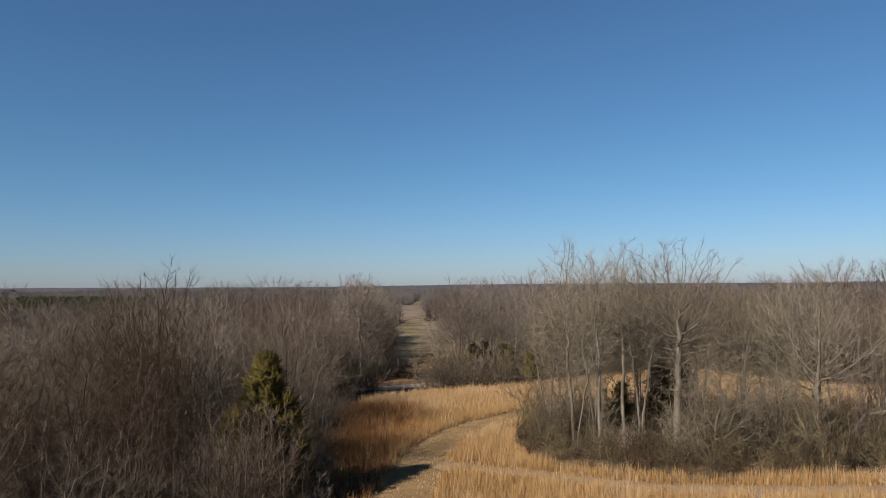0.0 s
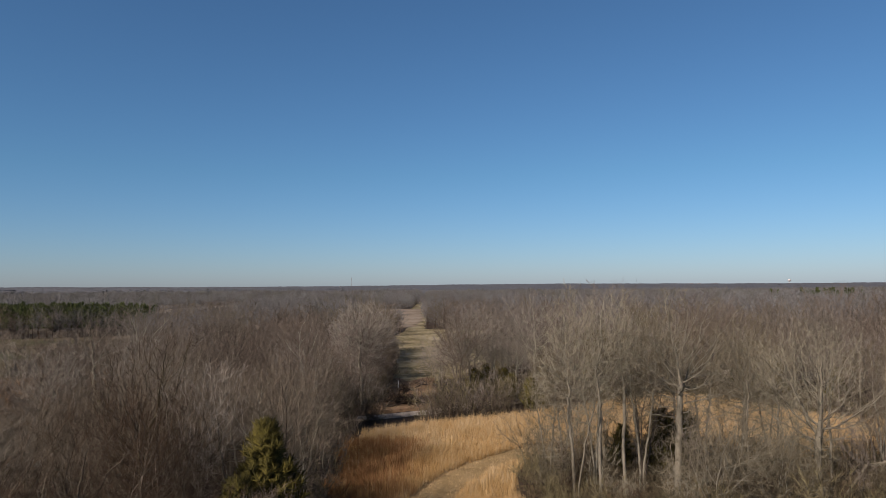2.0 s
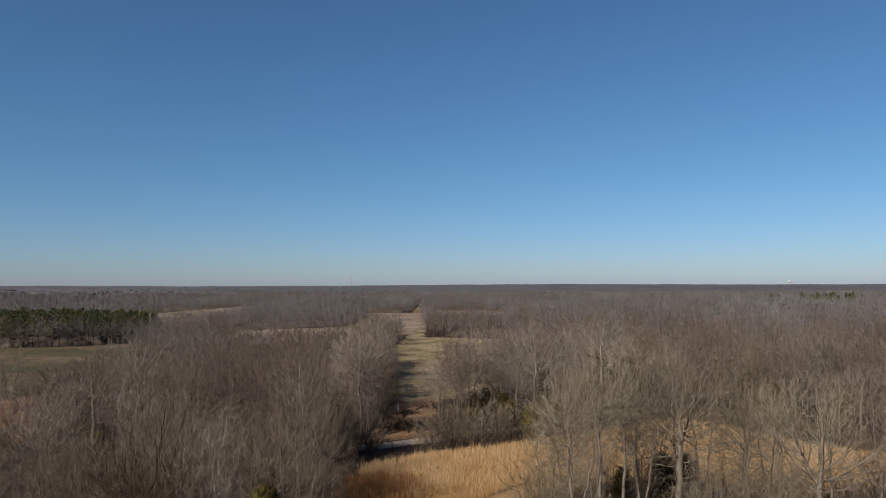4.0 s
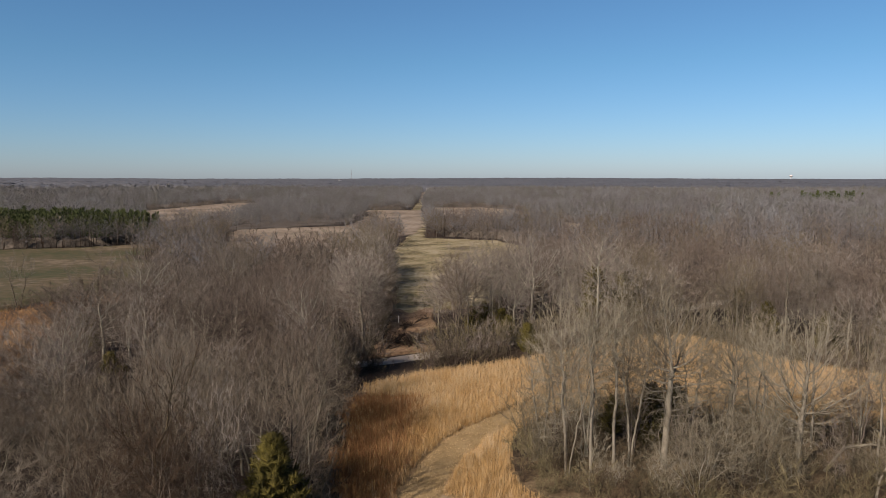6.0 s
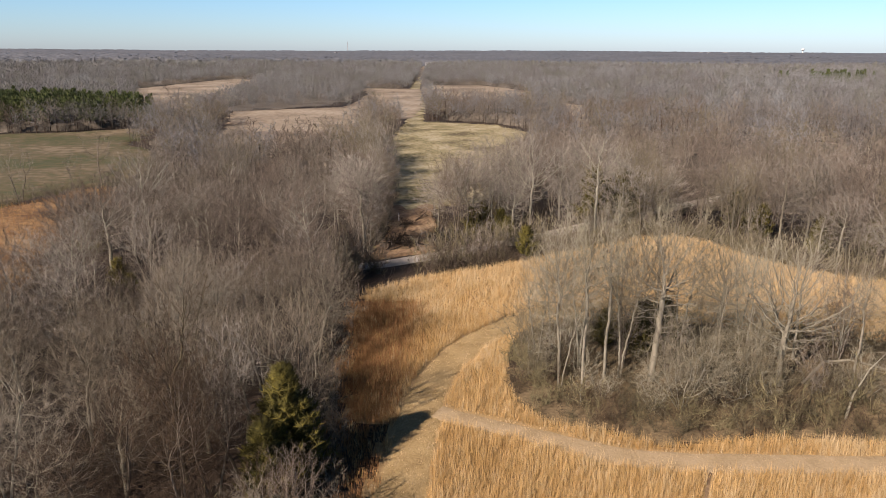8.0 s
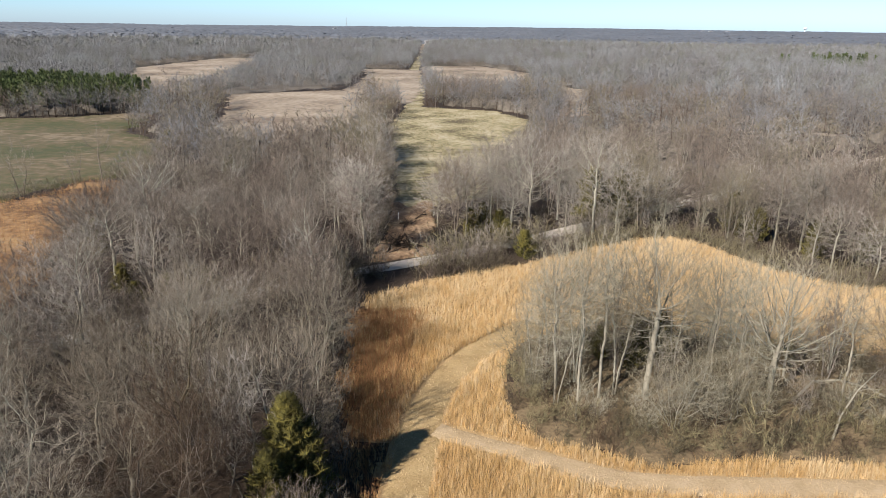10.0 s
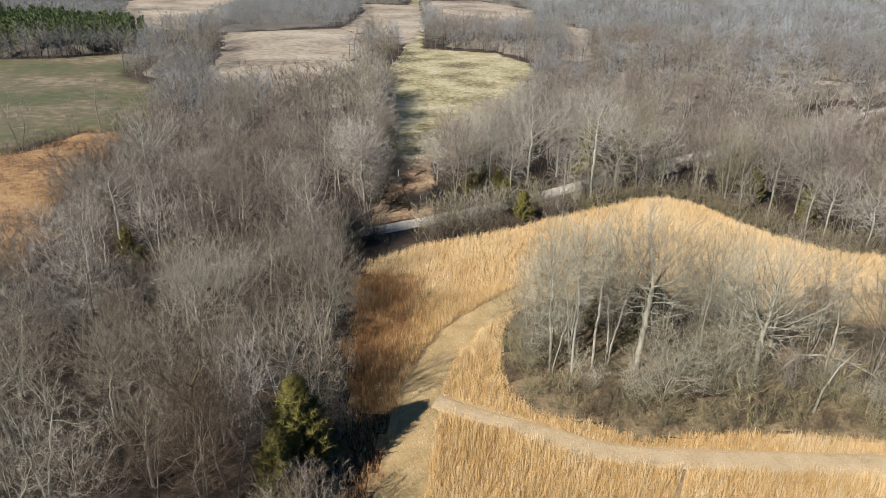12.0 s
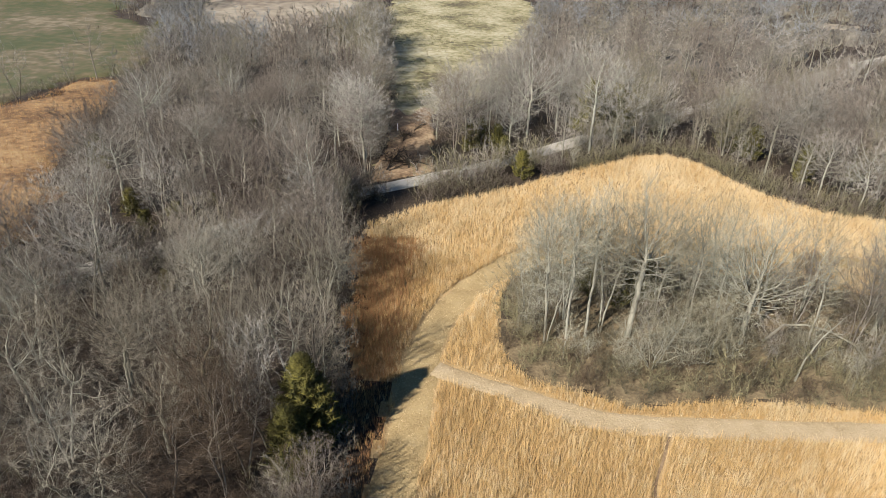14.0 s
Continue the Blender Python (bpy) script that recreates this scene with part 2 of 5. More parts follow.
FIELD = [(-9.0, -80), (-9.5, 20), (-10.2, 37), (-11.2, 41.6), (-11.8, 48.7), (-12.8, 53.6), (-14, 61.5), (-14.6, 68.5), (-16.4, 77),
         (-15.4, 82.5), (-12.7, 86.1), (-8.4, 91), (0.6, 96.2), (9.6, 102.7), (19.5, 110), (27.1, 115.5), (33.3, 117.3), (38.2, 113.5),
         (42.8, 104), (47.6, 98), (52.6, 94.1), (58.8, 92.2), (90, 82), (130, 60), (150, -80)]
GROVE = [(2.9, 63), (2.9, 58.5), (4.2, 54), (6.4, 51.8), (11.4, 50.5), (14.7, 48.9), (17, 49), (19.2, 49.9), (24, 50.5), (30, 50.6), (38, 50.1),
         (50, 49.6), (70, 51), (72, 68), (58, 70), (46, 71), (36, 73), (26, 75), (16, 75.5), (9, 74.5), (5.2, 71.5), (3.4, 67)]
TRACK_N = curve([(-5.8, -30), (-5.6, 20), (-5.7, 37.2), (-5.2, 42), (-5, 47), (-4.9, 51.5), (-4.6, 55.5), (-3.8, 60), (-2.3, 64.5), (0.2, 68.9), (3.2, 72.8),
                 (6.5, 76.2), (12, 79.6), (20, 81), (32, 80.5), (45, 79), (60, 77), (90, 70)])
TRACK_E = curve([(-3.4, 53.2), (-0.3, 51.8), (3.7, 50.3), (8.7, 48.1), (13.6, 46.9), (23.5, 46.9), (36.8, 47.5), (60, 48.5), (100, 47)])
ROAD = curve([(-120, 12), (-75, 44), (-53, 62), (-44.5, 70), (-20.5, 93.4), (-15.6, 96.8), (-8.4, 102), (0.6, 108.4), (9.6, 115.5), (16.1, 121.2),
              (37, 140), (51, 151.2), (95.5, 189.5), (117, 208), (180, 262), (300, 340)], 2.0)
CLEARING = [(-16.8, 99.4), (-16, 119), (-20.5, 153), (-25.5, 192), (-34.6, 248), (-36, 324), (-58, 531), (-77, 840), (-70, 841), (-54, 600), (-36, 441),
            (-28, 332), (6, 320), (20, 288), (18, 235), (12, 195), (6, 165), (0, 143), (-9, 139), (-8.5, 114), (-8.2, 105.2)]
CLEARING_MOUTH = [(-17, 99.2), (-16.3, 119), (-18.3, 136), (-17, 140), (-14, 134), (-12, 141), (-9.4, 139), (-7.6, 114), (-7, 105.2)]
LINE_CUT = [(-77, 838), (-219, 2616), (-205, 2616), (-68, 838)]
MEADOW_BEIGE = [(-139, 379), (-84, 413), (-60, 380), (-53, 335), (-53, 285), (-36, 270), (-33, 240), (-30, 212), (-40, 188), (-53, 170), (-68, 178), (-85, 212), (-101, 252), (-112, 299)]
MEADOW_JOIN = [(-84, 413), (-84, 470), (-90, 540), (-104, 612), (-84, 605), (-52, 605), (-42, 500), (-36, 441), (-32, 347), (-52, 342), (-60, 380)]
MEADOW_FAR = [(-289, 560), (-278, 745), (-232, 752), (-195, 616), (-158, 420), (-166, 355), (-212, 388), (-236, 470)]
MEADOW_GREEN = [(-96, 139), (-90, 154), (-82, 157), (-83, 173), (-96, 209), (-122, 233), (-138, 288), (-148, 288), (-164, 271), (-186, 262), (-330, 235), (-330, 60), (-150, 100), (-112, 121), (-95, 132.5)]
MEADOW_ORANGE = [(-55, 72), (-57, 80), (-64, 91), (-69, 104), (-70, 115), (-72, 124), (-77, 140), (-83, 154), (-90, 151), (-93, 133), (-140, 105), (-120, 55)]
MEADOW_RIGHT = [(-58, 652), (-2, 667), (40, 577), (30, 392), (-26, 388)]
MEADOW_EAST = [(44, 478), (65, 430), (54, 359), (44, 290), (32, 295), (40, 359)]
MEADOW_SMALL = [(108, 266), (132, 258), (126, 246), (106, 250)]
PINE_STAND = [(-205, 272), (-178, 283), (-160, 292), (-148, 305), (-158, 328), (-178, 345), (-260, 372), (-340, 400), (-340, 260), (-260, 250)]
THIN = [(-69, 104), (-70, 115), (-72, 124), (-77, 140), (-83, 154), (-78, 158), (-70, 142), (-63, 126), (-60, 112), (-62, 103)]   # low growth beside the orange meadow
OPEN = [THIN, CLEARING, MEADOW_JOIN, LINE_CUT, MEADOW_BEIGE, MEADOW_FAR, MEADOW_GREEN, MEADOW_ORANGE, MEADOW_RIGHT, MEADOW_EAST, MEADOW_SMALL]


def wooded(x, y, margin=1.5, room=3.2):
    """Where trees of the woods may stand."""
    ok = ~inside(x, y, FIELD) & (from_line(x, y, FIELD + FIELD[:1]) > margin) & (from_line(x, y, ROAD) > np.where(((x > 36) & (x < 48)) | ((x > 92) & (x < 114)), 6.5, np.where(x < -18, 1.9, 2.9)))
    d = np.hypot(x, y)
    sway = 4.5 * smooth(150, 420, d)   # the far edges of the woods wander
    wx, wy = x + sway * (np.sin(y * 0.11 + 1.0) + 0.6 * np.sin(x * 0.19 + y * 0.07)), y + 1.3 * sway * (np.sin(x * 0.09) + 0.6 * np.sin(y * 0.17 - x * 0.13))
    for poly in OPEN:
        ok &= ~(inside(x, y, poly) if poly in (CLEARING, MEADOW_JOIN, LINE_CUT) else inside(wx, wy, poly))
    return ok & (from_line(x, y, [(-13.6, 42.5), (-11.0, 33), (-8, 20)]) > room)   # room round the cedar


ROADSIDE = [(-16.5, 84), (-8.4, 91), (10, 103), (14, 118), (0.5, 108), (-9, 101.5), (-17, 96)]   # low ground between field and road


def in_wedge(x, y, half=37.0, near=0.0):
    """The part of the country that lies ahead."""
    return (np.abs(np.degrees(np.arctan2(-np.asarray(x), np.asarray(y) + near)) - 3.0) < half) & (np.asarray(y) > -near)


def scatter(rng, x0, x1, y0, y1, step):
    """Points on a jittered grid."""
    gx, gy = np.meshgrid(np.arange(x0, x1, step), np.arange(y0, y1, step))
    gx = gx.ravel() + rng.uniform(-0.46, 0.46, gx.size) * step
    gy = gy.ravel() + rng.uniform(-0.46, 0.46, gy.size) * step
    return gx, gy


# ---- mesh helpers ----
def mesh_of(name, verts, tris, materials, index=None, flat=True):
    me = bpy.data.meshes.new(name)
    verts, tris = np.asarray(verts, np.float32), np.asarray(tris, np.int32)
    me.vertices.add(len(verts))
    me.vertices.foreach_set("co", verts.ravel())
    me.loops.add(tris.size)
    me.loops.foreach_set("vertex_index", tris.ravel())
    me.polygons.add(len(tris))
    me.polygons.foreach_set("loop_start", np.arange(len(tris), dtype=np.int32) * tris.shape[1])
    for m in materials:
        me.materials.append(m)
    if index is not None:
        me.polygons.foreach_set("material_index", np.asarray(index, np.int32))
    if not flat:
        me.polygons.foreach_set("use_smooth", np.ones(len(tris), bool))
    me.update(calc_edges=True)
    return me


def part(name, bm, material, parent, label=""):
    me = bpy.data.meshes.new(name)
    bm.to_mesh(me)
    bm.free()
    me.materials.append(material)
    ob = new(name, me)
    ob.parent = parent
    return tagged(ob, label=label)


def frames_of(d):
    """Two unit vectors across each direction."""
    d = d / np.maximum(np.linalg.norm(d, axis=1, keepdims=True), 1e-9)
    ref = np.where(np.abs(d[:, 2:3]) > 0.9, np.array([[1.0, 0, 0]]), np.array([[0, 0, 1.0]]))
    u = np.cross(d, ref)
    u /= np.linalg.norm(u, axis=1, keepdims=True)
    return u, np.cross(d, u)


def spikes(a, b, r):
    """Tapering three-sided twigs from a to b."""
    a, b, r = np.asarray(a, float), np.asarray(b, float), np.asarray(r, float)
    u, v = frames_of(b - a)
    n = len(a)
    verts = np.empty((n, 4, 3))
    for k in range(3):
        ang = k * 2.0944
        verts[:, k] = a + (u * math.cos(ang) + v * math.sin(ang)) * r[:, None]
    verts[:, 3] = b
    base = np.arange(n)[:, None, None] * 4
    tris = np.array([[0, 1, 3], [1, 2, 3], [2, 0, 3]])[None] + base
    return verts.reshape(-1, 3), tris.reshape(-1, 3)


def blades(rng, a, b, r, out=None, stray=0.6):
    """Fine twigs from a to b, each a slender sliver; out: the way their broad sides turn, more or less."""
    a, b, r = np.asarray(a, float), np.asarray(b, float), np.asarray(r, float)
    d = b - a
    if out is None:
        u, v = frames_of(d)
        ang = rng.uniform(0, 3.14, len(a))[:, None]
        side = u * np.cos(ang) + v * np.sin(ang)
    else:
        side = np.cross(d, out + rng.normal(0, stray, d.shape))
        side /= np.maximum(np.linalg.norm(side, axis=1, keepdims=True), 1e-6)
    side = side * r[:, None]
    return np.stack([a - side, a + side, b], 1).reshape(-1, 3), np.arange(len(a) * 3).reshape(-1, 3)


def tube(points, radii, sides):
    """A tapering limb along the points."""
    p, r = np.asarray(points, float), np.asarray(radii, float)
    d = np.gradient(p, axis=0)
    u, v = frames_of(d)
    for i in range(1, len(p)):
        if np.dot(u[i], u[i - 1]) < 0:
            u[i], v[i] = -u[i], -v[i]
    ang = np.arange(sides) * 2 * math.pi / sides
    verts = p[:, None] + (u[:, None] * np.cos(ang)[None, :, None] + v[:, None] * np.sin(ang)[None, :, None]) * r[:, None, None]
    tris = []
    for i in range(len(p) - 1):
        for k in range(sides):
            a, b = i * sides + k, i * sides + (k + 1) % sides
            tris += [(a, b, b + sides), (a, b + sides, a + sides)]
    return verts.reshape(-1, 3), np.array(tris)


def join(pieces):
    """One mesh's arrays out of several."""
    vs, ts, at = [], [], 0
    for v, t in pieces:
        vs.append(v)
        ts.append(t + at)
        at += len(v)
    return np.concatenate(vs), np.concatenate(ts)


# ---- trees ----
def unit(v):
    return v / max(1e-9, np.linalg.norm(v))



def grow(seed, height=14.0, stems=1, bare=0.35, crown=3.6, tips=420, trunk=0.17, thin=0.007, cut=0.017, twigs=4, twig_len=0.8, thick=0.008, step=0.5, kill=0.85, up=0.1, spread=0.5, sides=5, lobes=0.22, bunch=0.42, stray=0.6):
    """A leafless broadleaf tree: branches grow towards points strewn through an uneven domed crown. Wood and twigs, as arrays."""
    rng = np.random.default_rng(seed)
    # points that the branches seek: bunches towards the outside of the crown, with gaps between them
    heart = rng.normal(0, 1, (max(6, int(10 * crown)), 3))
    heart /= np.linalg.norm(heart, axis=1, keepdims=True)
    az, el = np.arctan2(heart[:, 1], heart[:, 0]), heart[:, 2]
    ph = rng.uniform(0, 6.28, 3)
    bulge = 1 + lobes * (np.sin(2 * az + ph[0] + 2.2 * el) + 0.7 * np.sin(3 * az + ph[1] - 3 * el) + 0.5 * np.sin(5 * az + ph[2] + 5 * el)) / 1.3
    low, high = height * bare, height * 0.98
    size = np.array([crown, crown, (high - low) / 2])
    heart *= (rng.uniform(0.12, 1, len(heart)) ** 0.5 * bulge)[:, None] * 0.9
    pick = rng.integers(0, len(heart), tips * 2)
    goal = (heart[pick] + rng.normal(0, bunch / 2.6, (len(pick), 3)) * np.array([1, 1, 1.15])) * size + np.array([0, 0, (low + high) / 2])
    f = np.clip((goal[:, 2] - low) / (high - low), 0, 1)
    goal[:, :2] *= (0.72 + 0.55 * f - 0.27 * f * f)[:, None]   # a crown narrower below than above
    goal = goal[(goal[:, 2] > low * 0.9) & (goal[:, 2] < height)][:tips]
    # stems
    nodes, par = [], []
    turn = rng.uniform(0, 6.28)
    for s in range(stems):
        a = turn + s * 6.28 / stems + rng.normal(0, 0.3)
        out = 0.0 if stems == 1 else rng.uniform(spread * 0.5, spread) * crown
        top = height * (bare + (1 - bare) * rng.uniform(0.22, 0.5)) * (1 if s == 0 else rng.uniform(0.8, 1))
        n = max(2, int(top / step))
        wob = np.cumsum(rng.normal(0, 0.055, (n + 1, 2)), axis=0) * np.linspace(0.2, 1, n + 1)[:, None]
        for i in range(n + 1):
            k = i / n
            nodes.append((math.cos(a) * out * (0.12 + 0.88 * k ** 1.25) + wob[i, 0], math.sin(a) * out * (0.12 + 0.88 * k ** 1.25) + wob[i, 1], -0.1 + k * top))
            par.append(len(nodes) - 2 if i else -1 if s == 0 else 0)
    cap = tips * 9 + 400
    P = np.zeros((cap, 3))
    P[:len(nodes)] = nodes
    count, kids = len(nodes), np.zeros(cap, int)
    parent = np.full(cap, -1)
    parent[:count] = par
    for p in par:
        if p >= 0:
            kids[p] += 1
    live = P[:count, 2] > low * 0.75
    idx = np.nonzero(live)[0]
    dist = np.linalg.norm(goal[:, None] - P[idx][None], axis=2)
    near = idx[dist.argmin(1)]
    best = dist.min(1)
    for turns in range(int(1.2 * height / step)):
        keep = best > kill
        goal, near, best = goal[keep], near[keep], best[keep]
        if not len(goal):
            break
        pull = np.zeros((count, 3))
        np.add.at(pull, near, (goal - P[near]) / best[:, None])
        who = np.unique(near)
        who = who[kids[who] < 3]
        if not len(who) or count + len(who) >= cap:
            break
        g = pull[who]
        g /= np.maximum(np.linalg.norm(g, axis=1, keepdims=True), 1e-6)
        g = g + np.array([0, 0, up]) + rng.normal(0, 0.2, g.shape)
        pp = parent[who]
        g += np.where((pp >= 0)[:, None], 0.55 * (P[who] - P[np.maximum(pp, 0)]) / step, 0)
        g /= np.linalg.norm(g, axis=1, keepdims=True)
        fresh = np.arange(count, count + len(who))
        P[fresh] = P[who] + g * step
        parent[fresh] = who
        kids[who] += 1
        count += len(who)
        nd = np.linalg.norm(goal[:, None] - P[fresh][None], axis=2)
        j = nd.argmin(1)
        m = nd[np.arange(len(goal)), j]
        closer = m < best
        near[closer], best[closer] = fresh[j[closer]], m[closer]
    P, parent, kids = P[:count], parent[:count], kids[:count]
    # shed the limb ends that bend over high in the crown
    has = parent >= 0
    D = np.where(has[:, None], P - P[np.maximum(parent, 0)], np.array([[0, 0, 1.0]]))
    D /= np.maximum(np.linalg.norm(D, axis=1, keepdims=True), 1e-9)
    alive = np.ones(count, bool)
    for k in range(5):
        bent = alive & has & (kids == 0) & (P[:, 2] > low + 0.55 * (high - low)) & (D[:, 2] < 0.3)
        alive &= ~bent
        np.add.at(kids, parent[bent], -1)
    has &= alive
    # thickness from the number of twig ends that each piece carries
    ends = np.where((kids == 0) & alive, 1.0, 0.0)
    for i in range(count - 1, -1, -1):
        if parent[i] >= 0:
            ends[parent[i]] += ends[i]
    root = ends[parent < 0].max()
    power = math.log(max(2.0, root)) / math.log(trunk / (1 if stems == 1 else 1.3) / thin)
    R = thin * np.maximum(ends, 1.0) ** (1 / power)
    R[parent < 0] *= 1.35
    U = np.cross(D, np.array([0.31, 0.93, 0.17]))
    U /= np.maximum(np.linalg.norm(U, axis=1, keepdims=True), 1e-9)
    V = np.cross(D, U)

    def limbs(sel, n):
        c = np.nonzero(sel)[0]
        p = parent[c]
        r0 = np.minimum(R[p], R[c] * 1.5)
        ang = np.arange(n) * 6.2832 / n
        ca, sa = np.cos(ang)[None, :, None], np.sin(ang)[None, :, None]
        a = P[p][:, None] + (U[p][:, None] * ca + V[p][:, None] * sa) * r0[:, None, None]
        b = P[c][:, None] + (U[c][:, None] * ca + V[c][:, None] * sa) * R[c][:, None, None]
        v = np.concatenate([a, b], 1).reshape(-1, 3)
        k = np.arange(n)
        k1 = (k + 1) % n
        t = np.concatenate([np.stack([k, k1, k1 + n], 1), np.stack([k, k1 + n, k + n], 1)])
        return v, (t[None] + (np.arange(len(c)) * 2 * n)[:, None, None]).reshape(-1, 3)

    wood = join([limbs(has & (R > 0.05), sides), limbs(has & (R > cut) & (R <= 0.05), 3)])
    # twigs: the fine branches, and sprays of still finer ones on them
    fine = np.nonzero(has & (R <= cut))[0]
    side = (U[fine] * np.cos(fine * 1.7)[:, None] + V[fine] * np.sin(fine * 1.7)[:, None]) * np.maximum(R[fine], thick)[:, None]
    a, b = P[parent[fine]], P[fine]
    ribbon_v = np.stack([a - side, a + side, b + side * 0.8, b - side * 0.8], 1).reshape(-1, 3)
    o = np.arange(len(fine))[:, None] * 4
    ribbon_t = np.concatenate([o + np.array([[0, 1, 2]]), o + np.array([[0, 2, 3]])])
    mid = np.array([0, 0, (low + high) / 2])
    src = np.repeat(np.nonzero(has & (R <= cut * 1.5))[0], twigs)
    at = P[parent[src]] + (P[src] - P[parent[src]]) * rng.uniform(0, 1, len(src))[:, None]
    away = at - mid
    away /= np.maximum(np.linalg.norm(away, axis=1, keepdims=True), 1e-6)
    nudge = D[src].copy()
    nudge[:, 2] = np.abs(nudge[:, 2])
    td = nudge * 0.6 + away * 0.3 + rng.normal(0, 0.55, at.shape) + np.array([0, 0, up + 0.2])
    td /= np.linalg.norm(td, axis=1, keepdims=True)
    tip = at + td * (twig_len * rng.uniform(0.4, 1.3, len(at)))[:, None]
    return wood, join([(ribbon_v, ribbon_t), blades(rng, at, tip, thick * rng.uniform(0.6, 1.2, len(at)), away + np.array([0, 0, 0.3]), stray)])


def shrub_arrays(seed, height=3.0, stems=6, tips=42, thick=0.014, kill=0.5, twigs=2, crown=1.7):
    """A leafless many-stemmed bush."""
    w, c = grow(seed, height, stems, 0.08, crown, tips, 0.03, 0.008, 0.013, twigs, 0.7, thick, 0.4, kill, up=0.22, spread=0.5, sides=3)
    return join([w, c])


def cedar_arrays(seed, height=10.0, radius=2.6, branches=150, sprays=26, full=0.65):
    """A conifer's trunk, and its crown of drooping sprays in a ragged cone."""
    rng = np.random.default_rng(seed)
    k = np.linspace(0, 1, 6)
    trunk = tube(np.stack([0.05 * np.sin(k * 5), 0.05 * np.cos(k * 4), -0.1 + height * 0.97 * k], 1), 0.16 * (1 - k) + 0.015, 6)
    limbs, a, b, r = [], [], [], []
    for i in range(branches):
        f = (i + rng.uniform(0, 1)) / branches
        z = height * (0.06 + 0.92 * f)
        reach = radius * (1 - f) ** full * rng.uniform(0.4, 1.12) * min(1.0, 0.6 + 3 * f) + 0.15
        az = i * 2.4 + rng.normal(0, 0.4)
        d = unit(np.array([math.cos(az), math.sin(az), rng.uniform(0.1, 0.6) + 0.7 * f]))
        p0 = np.array([0, 0, z - 0.25 * reach])
        p1 = p0 + d * reach
        limbs.append(tube(np.array([p0, p1]), np.array([0.03, 0.01]), 3))
        for s in range(sprays):
            q = rng.uniform(0.3, 1.0)
            at = p0 + (p1 - p0) * q
            sd = unit(d * 0.6 + rng.normal(0, 0.6, 3) + np.array([0, 0, 0.5]))
            a.append(at), b.append(at + sd * rng.uniform(0.3, 0.85)), r.append(rng.uniform(0.035, 0.075))
    return join([trunk, *limbs]), spikes(a, b, r)


def tree_thing(name, arrays, wood_material, twig_material, label, category, group=""):
    """A tree as a thing: trunk with its limbs, and crown."""
    root = tagged(new(name), label, category, group)
    (wv, wt), (tv, tt) = arrays
    for nm, v, t, m, flat in (("trunk", wv, wt, wood_material, False), ("crown", tv, tt, twig_material, True)):
        ob = new(nm, mesh_of(nm, v, t, [m], flat=flat))
        ob.parent = root
    return root


def stuff(name, placed, label, category):
    """Many plants joined: placed is a list of (arrays, material, matrices as n x (x, y, z, turn, scale))."""
    vs, ts, ix, at, mats = [], [], [], 0, []
    for (v, t), material, rows in placed:
        if material not in mats:
            mats.append(material)
        rows = np.asarray(rows, float)
        if not len(rows):
            continue
        c, s = np.cos(rows[:, 3]), np.sin(rows[:, 3])
        k = rows[:, 4]
        x = (v[None, :, 0] * c[:, None] - v[None, :, 1] * s[:, None]) * k[:, None] + rows[:, 0:1]
        y = (v[None, :, 0] * s[:, None] + v[None, :, 1] * c[:, None]) * k[:, None] + rows[:, 1:2]
        z = v[None, :, 2] * k[:, None] + rows[:, 2:3]
        vs.append(np.stack([x, y, z], 2).reshape(-1, 3).astype(np.float32))
        ts.append((t[None] + (np.arange(len(rows)) * len(v))[:, None, None] + at).reshape(-1, 3).astype(np.int32))
        ix.append(np.full(len(rows) * len(t), mats.index(material), np.int32))
        at += len(v) * len(rows)
    ob = new(name, mesh_of(name, np.concatenate(vs), np.concatenate(ts), mats, np.concatenate(ix)))
    return tagged(ob, label, category, kind="stuff")


# ---- ground, fields, road, tracks ----
def spaced(reach, fine, n):
    k = np.linspace(-1, 1, n)
    a = math.asinh(reach / fine)
    return fine * np.sinh(k * a)


def grid_sheet(xs, ys, z, keep=None):
    gx, gy = np.meshgrid(xs, ys)
    nx = len(xs)
    i, j = np.meshgrid(np.arange(len(xs) - 1), np.arange(len(ys) - 1))
    a = (j * nx + i).ravel()
    quads = np.stack([a, a + 1, a + 1 + nx, a + nx], 1)
    v = np.stack([gx.ravel(), gy.ravel(), z(gx.ravel(), gy.ravel())], 1)
    if keep is not None:
        c = v[quads].mean(1)
        quads = quads[keep(c[:, 0], c[:, 1])]
        used, inv = np.unique(quads, return_inverse=True)
        v, quads = v[used], inv.reshape(-1, 4)
    return v, quads


v, q = grid_sheet(spaced(4800, 60, 221), spaced(4800, 60, 221) + 60, ground_z)
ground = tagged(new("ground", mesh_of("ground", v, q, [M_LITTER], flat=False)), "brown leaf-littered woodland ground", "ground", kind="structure")


